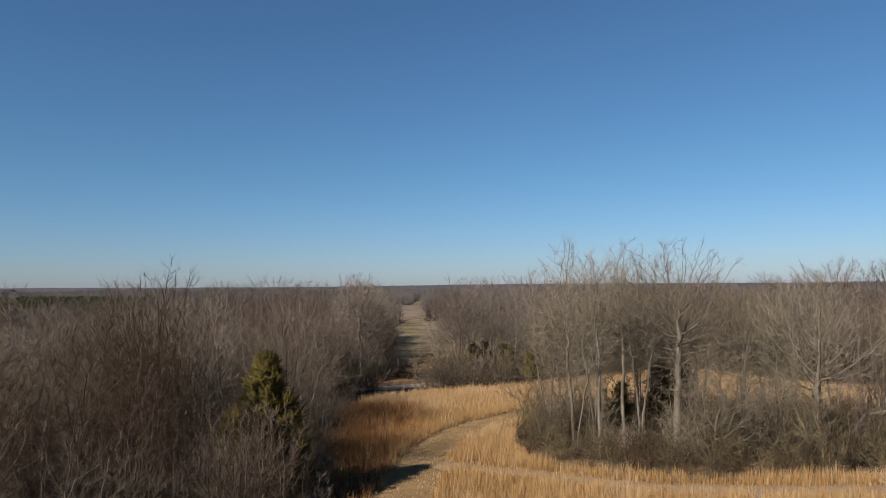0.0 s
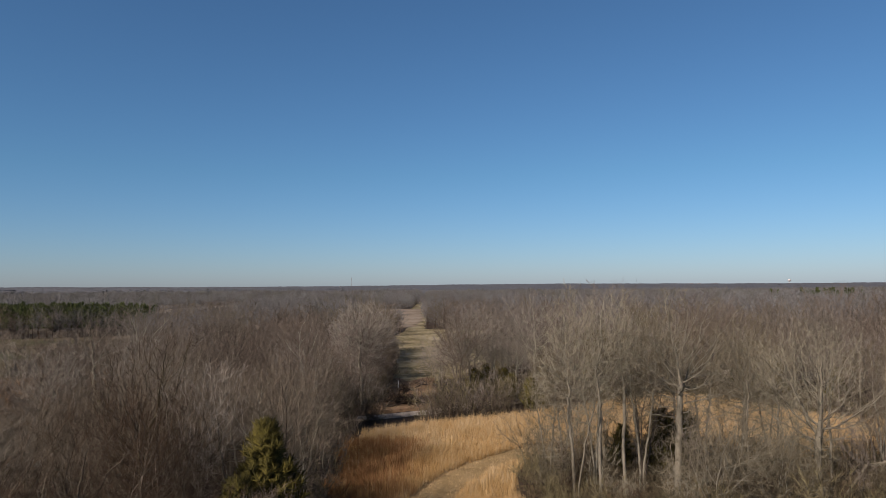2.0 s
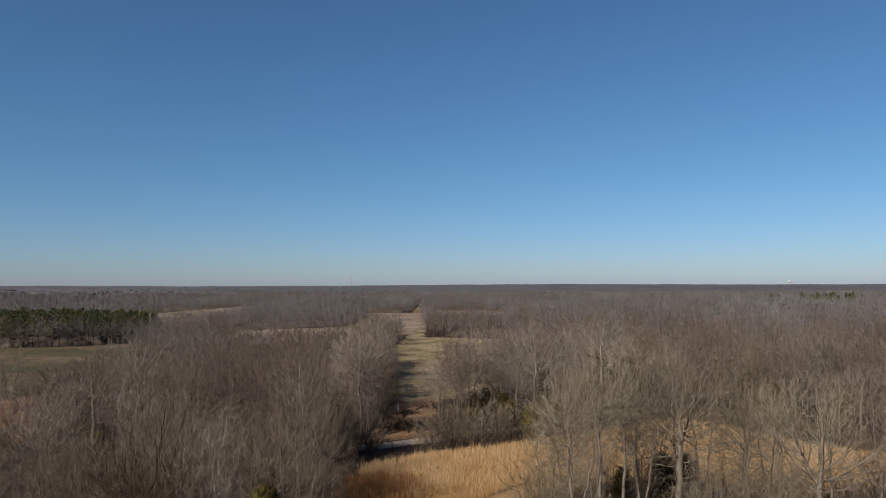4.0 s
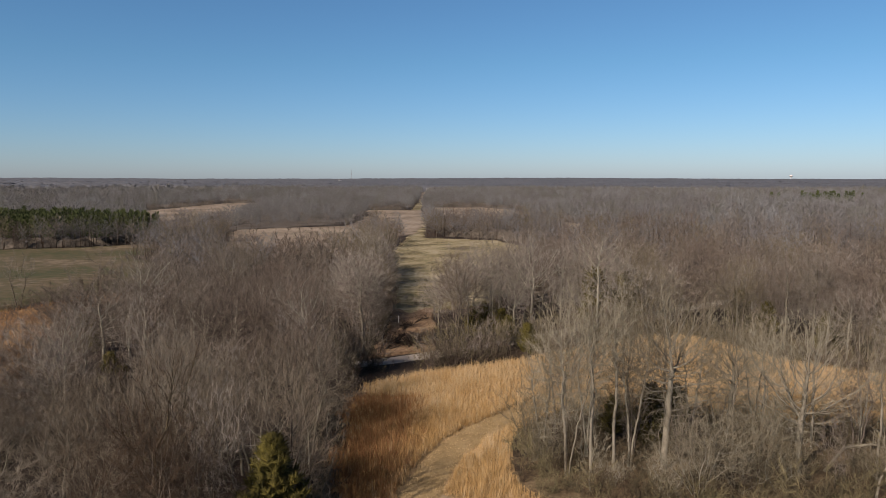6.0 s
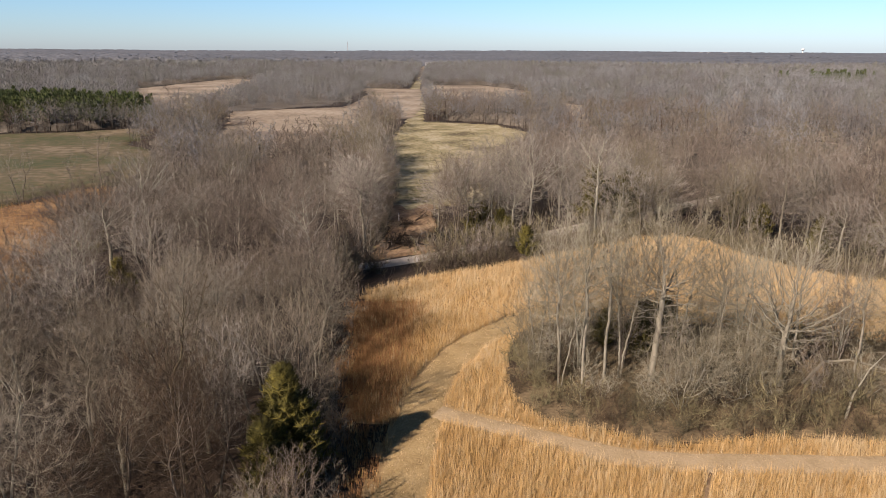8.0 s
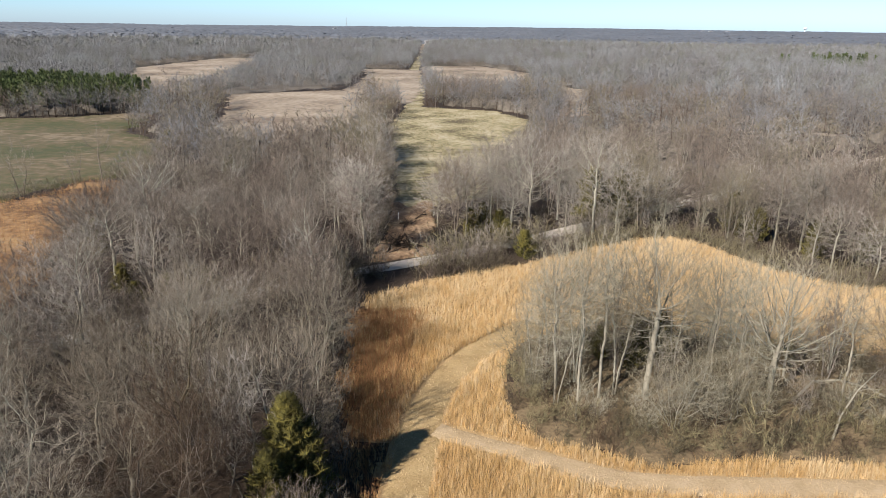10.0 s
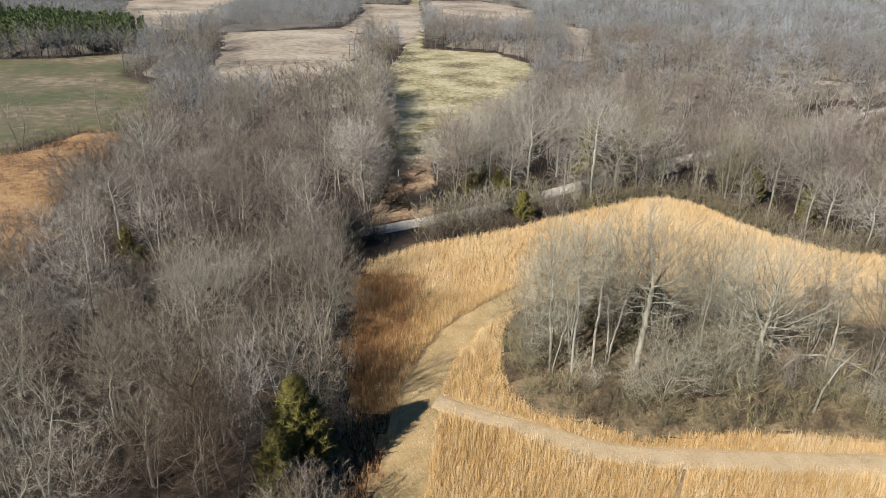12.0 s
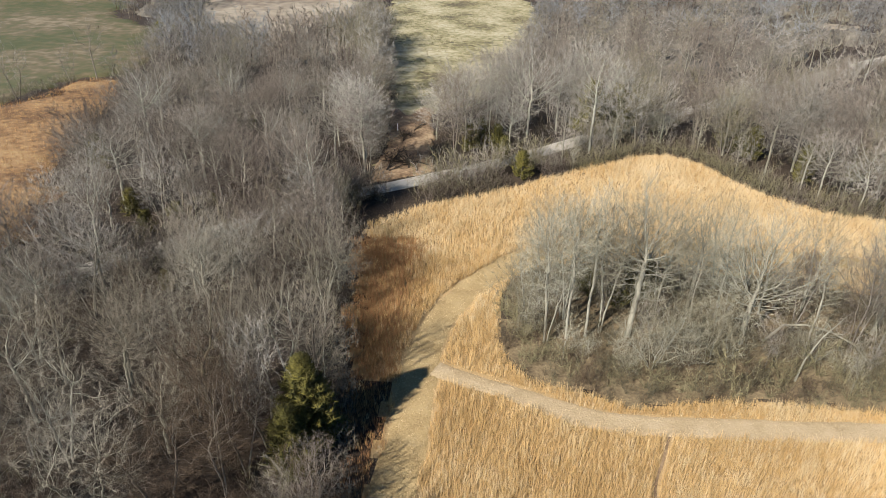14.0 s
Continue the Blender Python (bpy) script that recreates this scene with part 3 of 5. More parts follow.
def field_sheet(name, poly, step, lift, material, label, extra=None):
    xs = [p[0] for p in poly]
    ys = [p[1] for p in poly]

    def keep(x, y):
        jx = x + 1.5 * np.sin(y * 0.37) * np.sin(x * 0.23) * min(1.0, step) + 0.6 * step * np.sin(y * 1.7 + x)
        jy = y + 0.8 * step * np.sin(x * 1.1 + y * 0.6)
        r = inside(jx, jy, poly)
        return r & extra(x, y) if extra else r

    v, q = grid_sheet(np.arange(min(xs), max(xs) + step, step), np.arange(min(ys), max(ys) + step, step),
                      lambda x, y: ground_z(x, y) + lift + 0.03 * np.sin(x * 3.1) * np.cos(y * 2.7), keep)
    if lift > 0.1:
        v[np.bincount(q.ravel(), minlength=len(v)) < 4, 2] -= lift + 0.15   # the rim runs into the ground
    return tagged(new(name, mesh_of(name, v, q, [material], flat=False)), label, "field", kind="structure")


def ribbon(name, line, width, lift, material, label, category, across=9, ruts=0.0, wander=0.25):
    p = np.array(line)
    d = np.gradient(p, axis=0)
    d /= np.linalg.norm(d, axis=1, keepdims=True)
    side = np.stack([d[:, 1], -d[:, 0]], 1)
    rng = np.random.default_rng(len(p))
    s = np.linspace(-0.5, 0.5, across)
    wl = width * (1 + wander * np.convolve(rng.normal(0, 1, len(p) + 6), np.ones(7) / 7, "valid"))
    xy = p[:, None] + side[:, None] * (s[None, :, None] * wl[:, None, None])
    z = ground_z(xy[..., 0], xy[..., 1]) + lift - ruts * (np.exp(-((np.abs(s) - 0.24) / 0.07) ** 2))[None] + rng.normal(0, 0.008, xy.shape[:2])
    z[:, 0] -= lift + 0.02
    z[:, -1] -= lift + 0.02
    v = np.concatenate([xy, z[..., None]], 2).reshape(-1, 3)
    i, j = np.meshgrid(np.arange(across - 1), np.arange(len(p) - 1))
    a = (j * across + i).ravel()
    return tagged(new(name, mesh_of(name, v, np.stack([a, a + 1, a + 1 + across, a + across], 1), [material], flat=False)), label, category, kind="structure")


# left out beside the cedar, where dark litter deepens its cast shadow
field_sheet("field", FIELD, 0.7, 0.03, M_STRAW_GROUND, "golden dry tall-grass field beside the woods",
            lambda x, y: ~inside(x, y, GROVE) & ((x > -7.6 + 0.5 * np.sin(y * 1.3)) | (y > 51)) & ((x > -1) | inside(x - 1.6 - 0.7 * np.sin(y * 0.9) - 0.5 * np.sin(y * 2.7 + x), y, FIELD)))
ribbon("track_north", TRACK_N, 3.9, 0.1, M_MOWN, "mown pale straw track curving through the tall grass", "track", ruts=0.03)
ribbon("track_east", TRACK_E, 2.8, 0.14, M_MOWN_PALE, "mown pale straw track along the edge of the grove", "track", ruts=0.03)
ribbon("furrow", curve([(18.0, 46.4), (17.3, 45.0), (16.3, 42.5), (15.2, 40.0), (14.6, 37.0)], 0.5), 0.4, 0.05, M_MOUTH, "narrow dark furrow through the tall grass", "path", across=5)
ribbon("road", ROAD, 3.8, 0.12, M_GRAVEL, "pale grey gravel road through the woods", "road", ruts=0.04, wander=0.1)
field_sheet("grove_floor", GROVE, 0.8, 0.04, M_FLOOR, "brown weedy ground under the grove")
for layer, (nm, poly, step, mat, lab) in enumerate((
        ("clearing_mouth", CLEARING_MOUTH, 0.3, M_MOUTH, "bare brown ground strewn with dead branches"),
        ("clearing", CLEARING, 0.8, M_CLEARING, "grassy power-line clearing with yellowed weeds"),
        ("line_cut", LINE_CUT, 4.0, M_BEIGE, "straight bare strip cut through far woods"),
        ("meadow_beige", MEADOW_BEIGE, 1.5, M_BEIGE, "pale beige winter meadow between woods"),
        ("meadow_join", MEADOW_JOIN, 2.0, M_BEIGE, "pale beige winter meadow between woods"),
        ("meadow_far", MEADOW_FAR, 3.0, M_BEIGE, "far pale winter meadow"),
        ("meadow_green", MEADOW_GREEN, 1.6, M_MEADOW, "green and brown winter meadow"),
        ("meadow_orange", MEADOW_ORANGE, 2.0, M_ORANGE, "orange dry grass meadow"),
        ("meadow_right", MEADOW_RIGHT, 2.5, M_BEIGE, "far pale winter meadow"),
        ("meadow_east", MEADOW_EAST, 1.5, M_BEIGE, "far pale winter meadow"),
        ("meadow_small", MEADOW_SMALL, 1.5, M_BEIGE, "small pale clearing in the woods"))):
    field_sheet(nm, poly, step, 0.34 if nm == "clearing_mouth" else 0.2 + 0.06 * layer, mat, lab)


# ---- woods: the nearer trees one by one ----
RNG = np.random.default_rng(11)
LABELS = {
    "forest": "leafless grey-brown broadleaf tree with fine twigs",
    "grove": "tall leafless pale-barked tree in the field grove",
}
protos = []
KINDS = [  # stems, bare, crown, trunk, wood, twigs: five of the western woods, then those of the eastern, then the nearest
    (1, 0.3, 3.9, 0.16, M_BARK_GREY, M_TWIG[0]), (2, 0.28, 4.2, 0.16, M_BARK, M_TWIG[1]), (1, 0.26, 4.5, 0.19, M_BARK_GREY, M_TWIG[0]),
    (3, 0.24, 4.4, 0.16, M_PALE, M_TWIG[3]), (1, 0.3, 3.6, 0.14, M_BARK_GREY, M_TWIG[1]), (1, 0.24, 4.0, 0.14, M_BARK_GREY, M_TWIG[0]),
    (2, 0.24, 4.3, 0.16, M_BARK, M_TWIG[2]), (1, 0.24, 4.2, 0.14, M_BARK_GREY, M_TWIG[3]), (2, 0.24, 4.0, 0.14, M_BARK, M_TWIG[1]),
    (1, 0.26, 4.2, 0.17, M_BARK_GREY, M_TWIG_W[0]), (2, 0.28, 4.2, 0.17, M_BARK, M_TWIG_W[1]), (1, 0.26, 4.7, 0.2, M_PALE, M_TWIG_W[2]),
    (3, 0.22, 4.5, 0.17, M_BARK_GREY, M_TWIG_W[2]), (2, 0.3, 3.6, 0.13, M_PALE, M_TWIG_W[0])]
for i, (stems, bare, crown, trunk, wm, tm) in enumerate(KINDS):
    if i < 9:
        arrays = grow(100 + i, 13.9, stems, bare, crown, 2000, trunk, 0.012, 0.018, thick=0.0095, kill=0.5, step=0.4, twigs=5, twig_len=0.95, up=0.16)
    else:
        arrays = grow(100 + i, 13.9, stems, bare, crown, 2600, trunk, 0.0085, 0.014, thick=0.0062, kill=0.43, step=0.33, twigs=6, twig_len=0.85, up=0.16)
    protos.append((arrays, wm, tm))

gx, gy = scatter(RNG, -130, 150, 12, 330, 5.5)
ok = wooded(gx, gy) & ((np.hypot(gx, gy) > 26) | ~in_wedge(gx, gy, 34)) & (in_wedge(gx, gy, 39) | (in_wedge(gx, gy, 60) & (gy < 75))) & ~inside(gx, gy, ROADSIDE)
for lx, ly in ((-20.9, 42.0), (-13.4, 46.8), (-16.6, 41.6), (-18.4, 36.4), (-17.4, 38.6), (-61.5, 100.0)):
    ok &= np.hypot(gx - lx, gy - ly) > (5.0 if lx < -50 else 2.6)
gx, gy = gx[ok], gy[ok]
dist = np.hypot(gx, gy)
order = np.argsort(dist)
near, rest = order[:300], order[300:]
made = {}
for i in near:
    k = int(RNG.choice(([9, 9, 10, 10, 11, 12, 12, 13] if dist[i] < 68 else [0, 0, 1, 1, 1, 2, 3, 4]) if gx[i] < -8 else [5, 5, 6, 7, 7, 8]))
    if dist[i] < 42 and gx[i] < -8:
        k = int(RNG.choice([10, 10, 10, 12]))
    scale = RNG.uniform(0.62, 1.12) * (1.0 if gx[i] < -8 else 1.12) * (1.2 if RNG.random() < 0.07 and dist[i] > 85 else 1.0)
    if dist[i] < 75:
        scale = min(scale, 0.98)
    if dist[i] < 38 and in_wedge(gx[i], gy[i], 35):
        scale *= 0.8   # low growth at the near corner of the woods
    m = pose(gx[i], gy[i], float(ground_z(gx[i], gy[i])), 0, 0, RNG.uniform(0, 360)) @ Matrix.Diagonal((scale * 1.1, scale * 1.1, scale * RNG.uniform(0.84, 1.02), 1))
    if k not in made:
        arr, wm, tm = protos[k]
        made[k] = tree_thing("bare_tree", arr, wm, tm, LABELS["forest"], "tree", "trees of the woods")
        made[k].matrix_world = m
    else:
        ob = copy_thing(made[k], m)
        ob.scale = m.to_scale()

# at the corner of the woods, beside the cedar
for x, y, turn, k, size in ((-18.4, 36.4, 40, 10, 0.82), (-17.4, 38.6, 160, 10, 0.78), (-12.7, 32.2, 75, 12, 0.5), (-14.4, 30.0, 200, 10, 0.62), (-16.0, 28.2, 310, 10, 0.68)):
    ob = copy_thing(made[k], pose(x, y, 0, 0, 0, turn))
    ob.scale = (size, size, size)
for x, y, look_of, wood, twig, label in (
        (-20.9, 42.0, grow(180, 15.6, 1, 0.34, 3.7, 2200, 0.2, 0.012, 0.017, 4, 0.8, 0.0062, 0.36, 0.45, up=0.2), M_BRUSH[2], M_TWIG_W[1], "tall dark forked tree rising over the near woods"),
        (-13.4, 46.8, grow(181, 13.4, 4, 0.2, 3.6, 2200, 0.2, 0.011, 0.016, 5, 0.85, 0.0062, 0.34, 0.43, up=0.3, spread=0.6), M_BARK, M_TWIG_W[0], "many-stemmed vase-shaped tree behind the cedar"),
        (-61.5, 100.0, grow(187, 10.8, 5, 0.16, 5.4, 3600, 0.16, 0.012, 0.018, 9, 0.9, 0.0105, 0.38, 0.42, up=0.3, spread=0.7), M_BRUSH[2], M_TWIG[1], "brown many-stemmed tree beside the orange meadow"),
        (-16.6, 41.6, grow(182, 13.3, 2, 0.24, 3.4, 2000, 0.19, 0.012, 0.017, 5, 0.8, 0.0065, 0.34, 0.43, up=0.12), M_PALE, M_TWIG[3], "pale silvery leafless tree beside the cedar")):
    tree_thing("bare_tree", look_of, wood, twig, label, "tree", "trees of the woods").matrix_world = pose(x, y, 0)

# lower trees standing before the cedar
screen = [tree_thing("bare_tree", grow(184 + k, 7.6, (2, 3)[k], 0.12, 2.3, 1100, 0.12, 0.009, 0.014, 5, 0.6, 0.0062, 0.3, 0.38, up=0.3, spread=0.45), (M_BARK, M_BRUSH[2])[k], (M_TWIG[1], M_TWIG_W[1])[k],
                     "low leafless tree before the cedar", "tree", "trees of the woods") for k in range(2)]
for n, (x, y, size) in enumerate(((-10.6, 34.2, 1.0), (-12.4, 33.6, 1.05), (-11.4, 36.6, 0.9), (-9.4, 29.6, 1.1), (-11.2, 30.4, 1.1))):
    ob = screen[n] if n < 2 else copy_thing(screen[n % 2], pose(x, y, 0))
    ob.matrix_world = pose(x, y, 0, 0, 0, n * 77)
    ob.scale = (size, size, size)

# the round-headed tree at the mouth of the clearing
big = tree_thing("round_tree", grow(190, 16.4, 1, 0.36, 4.5, 3200, 0.22, thin=0.012, cut=0.019, thick=0.012, kill=0.4, step=0.34, twigs=6, up=0.12, bunch=0.5), M_PALE, M_TWIG[3], "tall round-crowned leafless tree beside the clearing", "tree")
big.matrix_world = pose(-18.0, 102.4, float(ground_z(-18.0, 102.4)))

# ---- the grove in the field ----
grove_protos = []
for i in range(6):
    arr = grow(200 + i, 16.6, (3, 1, 1, 1, 2, 3)[i], (0.2, 0.22, 0.36, 0.18, 0.26, 0.2)[i], (4.2, 5.2, 2.7, 6.0, 3.8, 4.5)[i], (2600, 3000, 1500, 3200, 2400, 2600)[i],
               (0.2, 0.28, 0.14, 0.34, 0.18, 0.2)[i], (0.0105, 0.0135, 0.0105, 0.017, 0.0105, 0.0105)[i], (0.0155, 0.018, 0.0155, 0.02, 0.0155, 0.0155)[i], thick=0.0066, kill=0.45, step=0.36, twigs=(5, 4, 5, 3, 5, 5)[i], twig_len=0.9, spread=0.36, up=0.14)
    grove_protos.append(tree_thing("grove_tree", arr, (M_PALE, M_PALE, M_PALE, M_PALE, M_BARK_GREY, M_BARK)[i], (M_TWIG_GROVE, M_TWIG_GROVE, M_TWIG_GROVE, M_TWIG_GROVE, M_TWIG[2], M_TWIG[1])[i], LABELS["grove"], "tree", "trees of the grove"))
used = set()
GROVE_TREES = [(7.7, 58.6, 0, 1.06), (9.9, 59.4, 2, 1.0), (12, 60, 2, 1.06), (13.6, 60.8, 4, 1.0), (16.5, 60.4, 1, 1.08), (28.2, 60.2, 3, 0.9), (34, 58.5, 2, 0.8),
               (38.6, 59, 5, 0.85), (20, 64, 4, 0.9), (24, 66, 1, 0.85), (11, 66, 2, 0.85), (15, 69, 2, 0.85), (7.5, 66, 4, 0.85), (19, 70.5, 2, 0.9), (32, 66, 2, 0.85),
               (37, 67, 4, 0.8), (43, 63, 1, 0.8), (47, 58, 4, 0.8), (52, 64, 0, 0.85), (28, 70, 4, 0.8), (22.5, 60.5, 2, 0.8), (10, 63, 4, 0.9), (58, 60, 1, 0.8), (63, 62, 4, 0.8),
               (5.8, 61.5, 4, 0.75), (14.5, 64, 5, 0.85), (26, 63, 0, 0.85), (34.5, 63, 5, 0.7), (41, 58.5, 0, 0.7), (9, 70, 5, 0.7), (45, 67, 0, 0.75)]
GROVE_BUSHES = [(18.0, 55.2, 1.62), (21.6, 56.4, 1.4), (24.6, 58.2, 1.3), (5.6, 62.5, 1.15), (34.5, 57.5, 1.1), (40.5, 58.0, 1.2), (15.3, 54.8, 0.8), (25, 56.8, 0.85), (11.5, 56.6, 0.7), (31, 57.2, 0.75), (6.0, 60, 0.75), (5.6, 65.5, 0.8), (37, 55.8, 0.6),
                (42, 56, 0.65), (20, 58.3, 0.95), (46.5, 55.5, 0.6)]
for x, y, k, s in GROVE_TREES:
    m = pose(x, y, 0, 0, 0, RNG.uniform(0, 360)) @ Matrix.Diagonal((s, s, s, 1))
    if k in used:
        ob = copy_thing(grove_protos[k], m)
        ob.scale = (s, s, s)
    else:
        grove_protos[k].matrix_world = m
        used.add(k)

bush_protos = [tree_thing("understorey_tree", grow(230 + k, 5.6, (5, 4)[k], 0.06, 3.1, 1700, 0.1, 0.0075, 0.013, 5, 0.5, 0.0062, 0.25, 0.3, up=0.02, spread=0.7, lobes=0.3), (M_PALE, M_BARK_GREY)[k], (M_TWIG_GROVE, M_TWIG[2])[k],
                          "spreading leafless bush at the edge of the grove", "bush", "bushes of the grove") for k in range(2)]
for n, (x, y, s) in enumerate(GROVE_BUSHES):
    m = pose(x, y, 0, 0, 0, n * 77)
    if n < 2:
        bush_protos[n].matrix_world = m @ Matrix.Diagonal((s, s, s, 1))
    else:
        ob = copy_thing(bush_protos[n % 2], m)
        ob.scale = (s, s, s * (0.8 + 0.1 * (n % 4)))

brown = tree_thing("brown_bush", grow(238, 3.0, 4, 0.05, 1.7, 500, 0.05, 0.007, 0.014, 6, 0.4, 0.025, 0.25, 0.3), M_BARK, M_BRUSH[2], "low bush still holding brown leaves", "bush")
brown.matrix_world = pose(27.3, 53.2, 0)

# ---- saplings in the grove and along the edges of the woods ----
sapling = [tree_thing("sapling", grow(240 + k, 8.0, (1, 2)[k], 0.15, 1.9, 700, 0.07, 0.007, 0.015, 4, 0.6, 0.009, 0.28, 0.36, up=0.35), (M_BARK_GREY, M_BARK)[k], (M_TWIG_GROVE, M_TWIG[0])[k],
                      "slender leafless sapling with thin upright twigs", "tree", "saplings") for k in range(2)]
sx, sy = scatter(RNG, 4, 62, 55, 74, 6.0)
keep = inside(sx, sy, GROVE) & (from_line(sx, sy, GROVE + GROVE[:1]) > 1.5)
spots = list(zip(sx[keep], sy[keep]))
for x, y in curve([(-13.5, 36), (-14.5, 50), (-16, 62), (-17, 74), (-18.5, 84)], 4.0) + curve([(12, 107), (21, 113), (28, 118), (35, 120), (41, 115), (46, 104), (54, 97), (62, 94), (74, 90)], 4.0):
    spots.append((x + RNG.uniform(-1.2, 1.2), y + RNG.uniform(-1, 1.2)))
for n, (x, y) in enumerate(spots):
    k = float(RNG.uniform(0.55, 1.15))
    m = pose(x, y, float(ground_z(x, y)), 0, 0, n * 67)
    if n < 2:
        sapling[n].matrix_world = m @ Matrix.Diagonal((k, k, k, 1))
    else:
        ob = copy_thing(sapling[n % 2], m)
        ob.scale = (k, k, k)

# ---- evergreens ----
cedar_a = tree_thing("cedar_tree", cedar_arrays(301, 9.4, 3.8, 320, 56, 0.62), M_BARK, M_CEDAR, "dark green cedar at the edge of the woods", "tree")
cedar_a.matrix_world = pose(-13.25, 41.8, 0)
cedar_b = tree_thing("cedar_tree", cedar_arrays(302, 4.4, 2.3, 90, 22, 0.45), M_BARK, M_CEDAR, "small green cedar beside the gravel road", "tree", "young cedars")
cedar_b.matrix_world = pose(7.2, 104.2, -0.7)
young = tree_thing("cedar_tree", cedar_arrays(305, 6.6, 2.5, 170, 44, 0.55), M_BARK, M_CEDAR, "smaller dark green cedar at the foot of a taller one", "tree")
young.matrix_world = pose(-13.9, 38.9, 0)
for x, y, s in ((4.5, 111.5, 0.95), (-1.5, 116, 1.05), (24, 128, 1.7), (29, 131, 1.4), (48, 117, 1.3), (55, 111, 1.2), (52.5, 107, 1.0), (0.5, 119, 1.1), (3.5, 117, 1.0), (21, 127, 2.2), (26.5, 129, 2.0), (31, 134, 1.8), (45, 121, 1.6), (58, 114, 1.5), (62, 109, 1.3), (-60, 100, 1.3), (-56, 150, 1.5), (-84, 181, 1.7), (-81, 183, 1.5), (80, 130, 1.3), (16.8, 66.5, 1.3), (19.5, 68, 1.2), (13.5, 68.5, 0.9)):
    ob = copy_thing(cedar_b, pose(x, y, float(ground_z(x, y)), 0, 0, x * 40))
    ob.scale = (s * 0.9, s * 0.9, s)

for n in range(12):
    x, y = float(RNG.uniform(-62, -20)), float(RNG.uniform(48, 150))
    if wooded(np.array([x]), np.array([y]), 3.0)[0]:
        s = float(RNG.uniform(0.5, 0.95))
        ob = copy_thing(cedar_b, pose(x, y, float(ground_z(x, y)), 0, 0, n * 50))
        ob.scale = (s, s, s)

# ---- woods further off, joined ----
rows_mid = rest[dist[rest] < 210]
rows_far = rest[dist[rest] >= 210]
rows_far = rows_far[RNG.random(len(rows_far)) < 0.62]
rows_mid = rows_mid[RNG.random(len(rows_mid)) < 0.85]


def tree_rows(rng, x, y, lo=0.6, hi=1.15):
    return np.stack([x, y, ground_z(x, y), rng.uniform(0, 6.28, len(x)), rng.uniform(lo, hi, len(x))], 1)


def patches(x, y, size=1.0):
    """Slow variation over the woods, about -1 to 1."""
    x, y = np.asarray(x) / size, np.asarray(y) / size
    return (np.sin(x * 0.047 + 1.7 * np.sin(y * 0.021)) * np.cos(y * 0.039 + 1.3 * np.sin(x * 0.027 + 2)) + 0.7 * np.sin(x * 0.11 + y * 0.07 + 1) * np.sin(y * 0.13 - x * 0.05)) / 1.5


def stands(rng, rows, n, size=1.0):
    """Deals rows out to n kinds in patches, and gives the patches their own heights."""
    q = patches(rows[:, 0], rows[:, 1], size)
    rows[:, 4] *= 1.0 + 0.24 * patches(rows[:, 1] + 300, rows[:, 0] - 100, size * 0.7)
    return np.clip(((q + rng.normal(0, 0.35, len(rows))) * 0.75 + 0.5) * n, 0, n - 1).astype(int)


def spread_over(rng, shapes, palette, rows):
    """Deals the rows out to the shapes at random, and to the colours (wood, twigs) in patches."""
    colour = stands(rng, rows, len(palette))
    shape = rng.integers(0, len(shapes), len(rows))
    placed = []
    for k, (wood, crown) in enumerate(shapes):
        for c, (wm, tm) in enumerate(palette):
            r = rows[(shape == k) & (colour == c)]
            placed += [(wood, wm, r), (crown, tm, r)]
    return placed


mid_shapes = [grow(400 + i, 13.5, (1, 2, 1, 2, 1)[i], (0.24, 0.2, 0.3, 0.26, 0.22)[i], (4.2, 4.4, 3.7, 4.0, 4.7)[i], 420, 0.18, 0.018, 0.034, 5, 1.0, 0.016, 0.65, 0.95, sides=3, stray=0.5) for i in range(5)]
MID_COLOURS = [(M_BARK, M_TWIG[1]), (M_BARK, M_TWIG[0]), (M_PALE, M_TWIG[2]), (M_PALE, M_TWIG[3]), (M_BARK_GREY, M_TWIG[0]), (M_BARK, M_TWIG[1])]
low_shapes = [grow(450 + i, 13.5, 1, (0.16, 0.22, 0.14, 0.2)[i], (4.7, 4.2, 4.9, 4.4)[i], 220, 0.12, 0.016, 0.05, 4, 1.2, 0.032, 0.9, 1.3, sides=3, stray=0.5) for i in range(4)]
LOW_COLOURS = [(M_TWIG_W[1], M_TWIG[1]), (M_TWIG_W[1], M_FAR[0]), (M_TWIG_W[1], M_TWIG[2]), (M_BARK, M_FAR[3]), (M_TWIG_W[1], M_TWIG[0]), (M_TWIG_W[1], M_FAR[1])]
rim = np.array([(x - off + RNG.uniform(-1, 1), y + RNG.uniform(-1.2, 1.2)) for x, y in curve([(-20.5, 126), (-24, 153), (-29, 192), (-38, 248)], 3.6) for off in (0.0, 3.5)])
edge_x, edge_y = np.concatenate([gx[rows_mid], rim[:, 0]]), np.concatenate([gy[rows_mid], rim[:, 1]])
stuff("middle_woods", spread_over(RNG, mid_shapes, MID_COLOURS, tree_rows(RNG, edge_x, edge_y)), "leafless grey-brown woods beyond the road", "woods")
xb, yb = scatter(RNG, -105, -20, 135, 225, 4.0)
ok = wooded(xb, yb) & (from_line(xb, yb, curve([(-30, 206), (-40, 184), (-53, 166), (-69, 172), (-84, 203)], 3.0)) < 13)
stuff("edge_woods", spread_over(RNG, low_shapes, LOW_COLOURS, tree_rows(RNG, xb[ok], yb[ok], 0.8, 1.08)), "leafless grey-brown trees before the pale meadow", "woods")
x1, y1 = scatter(RNG, -340, 340, 60, 470, 6.5)
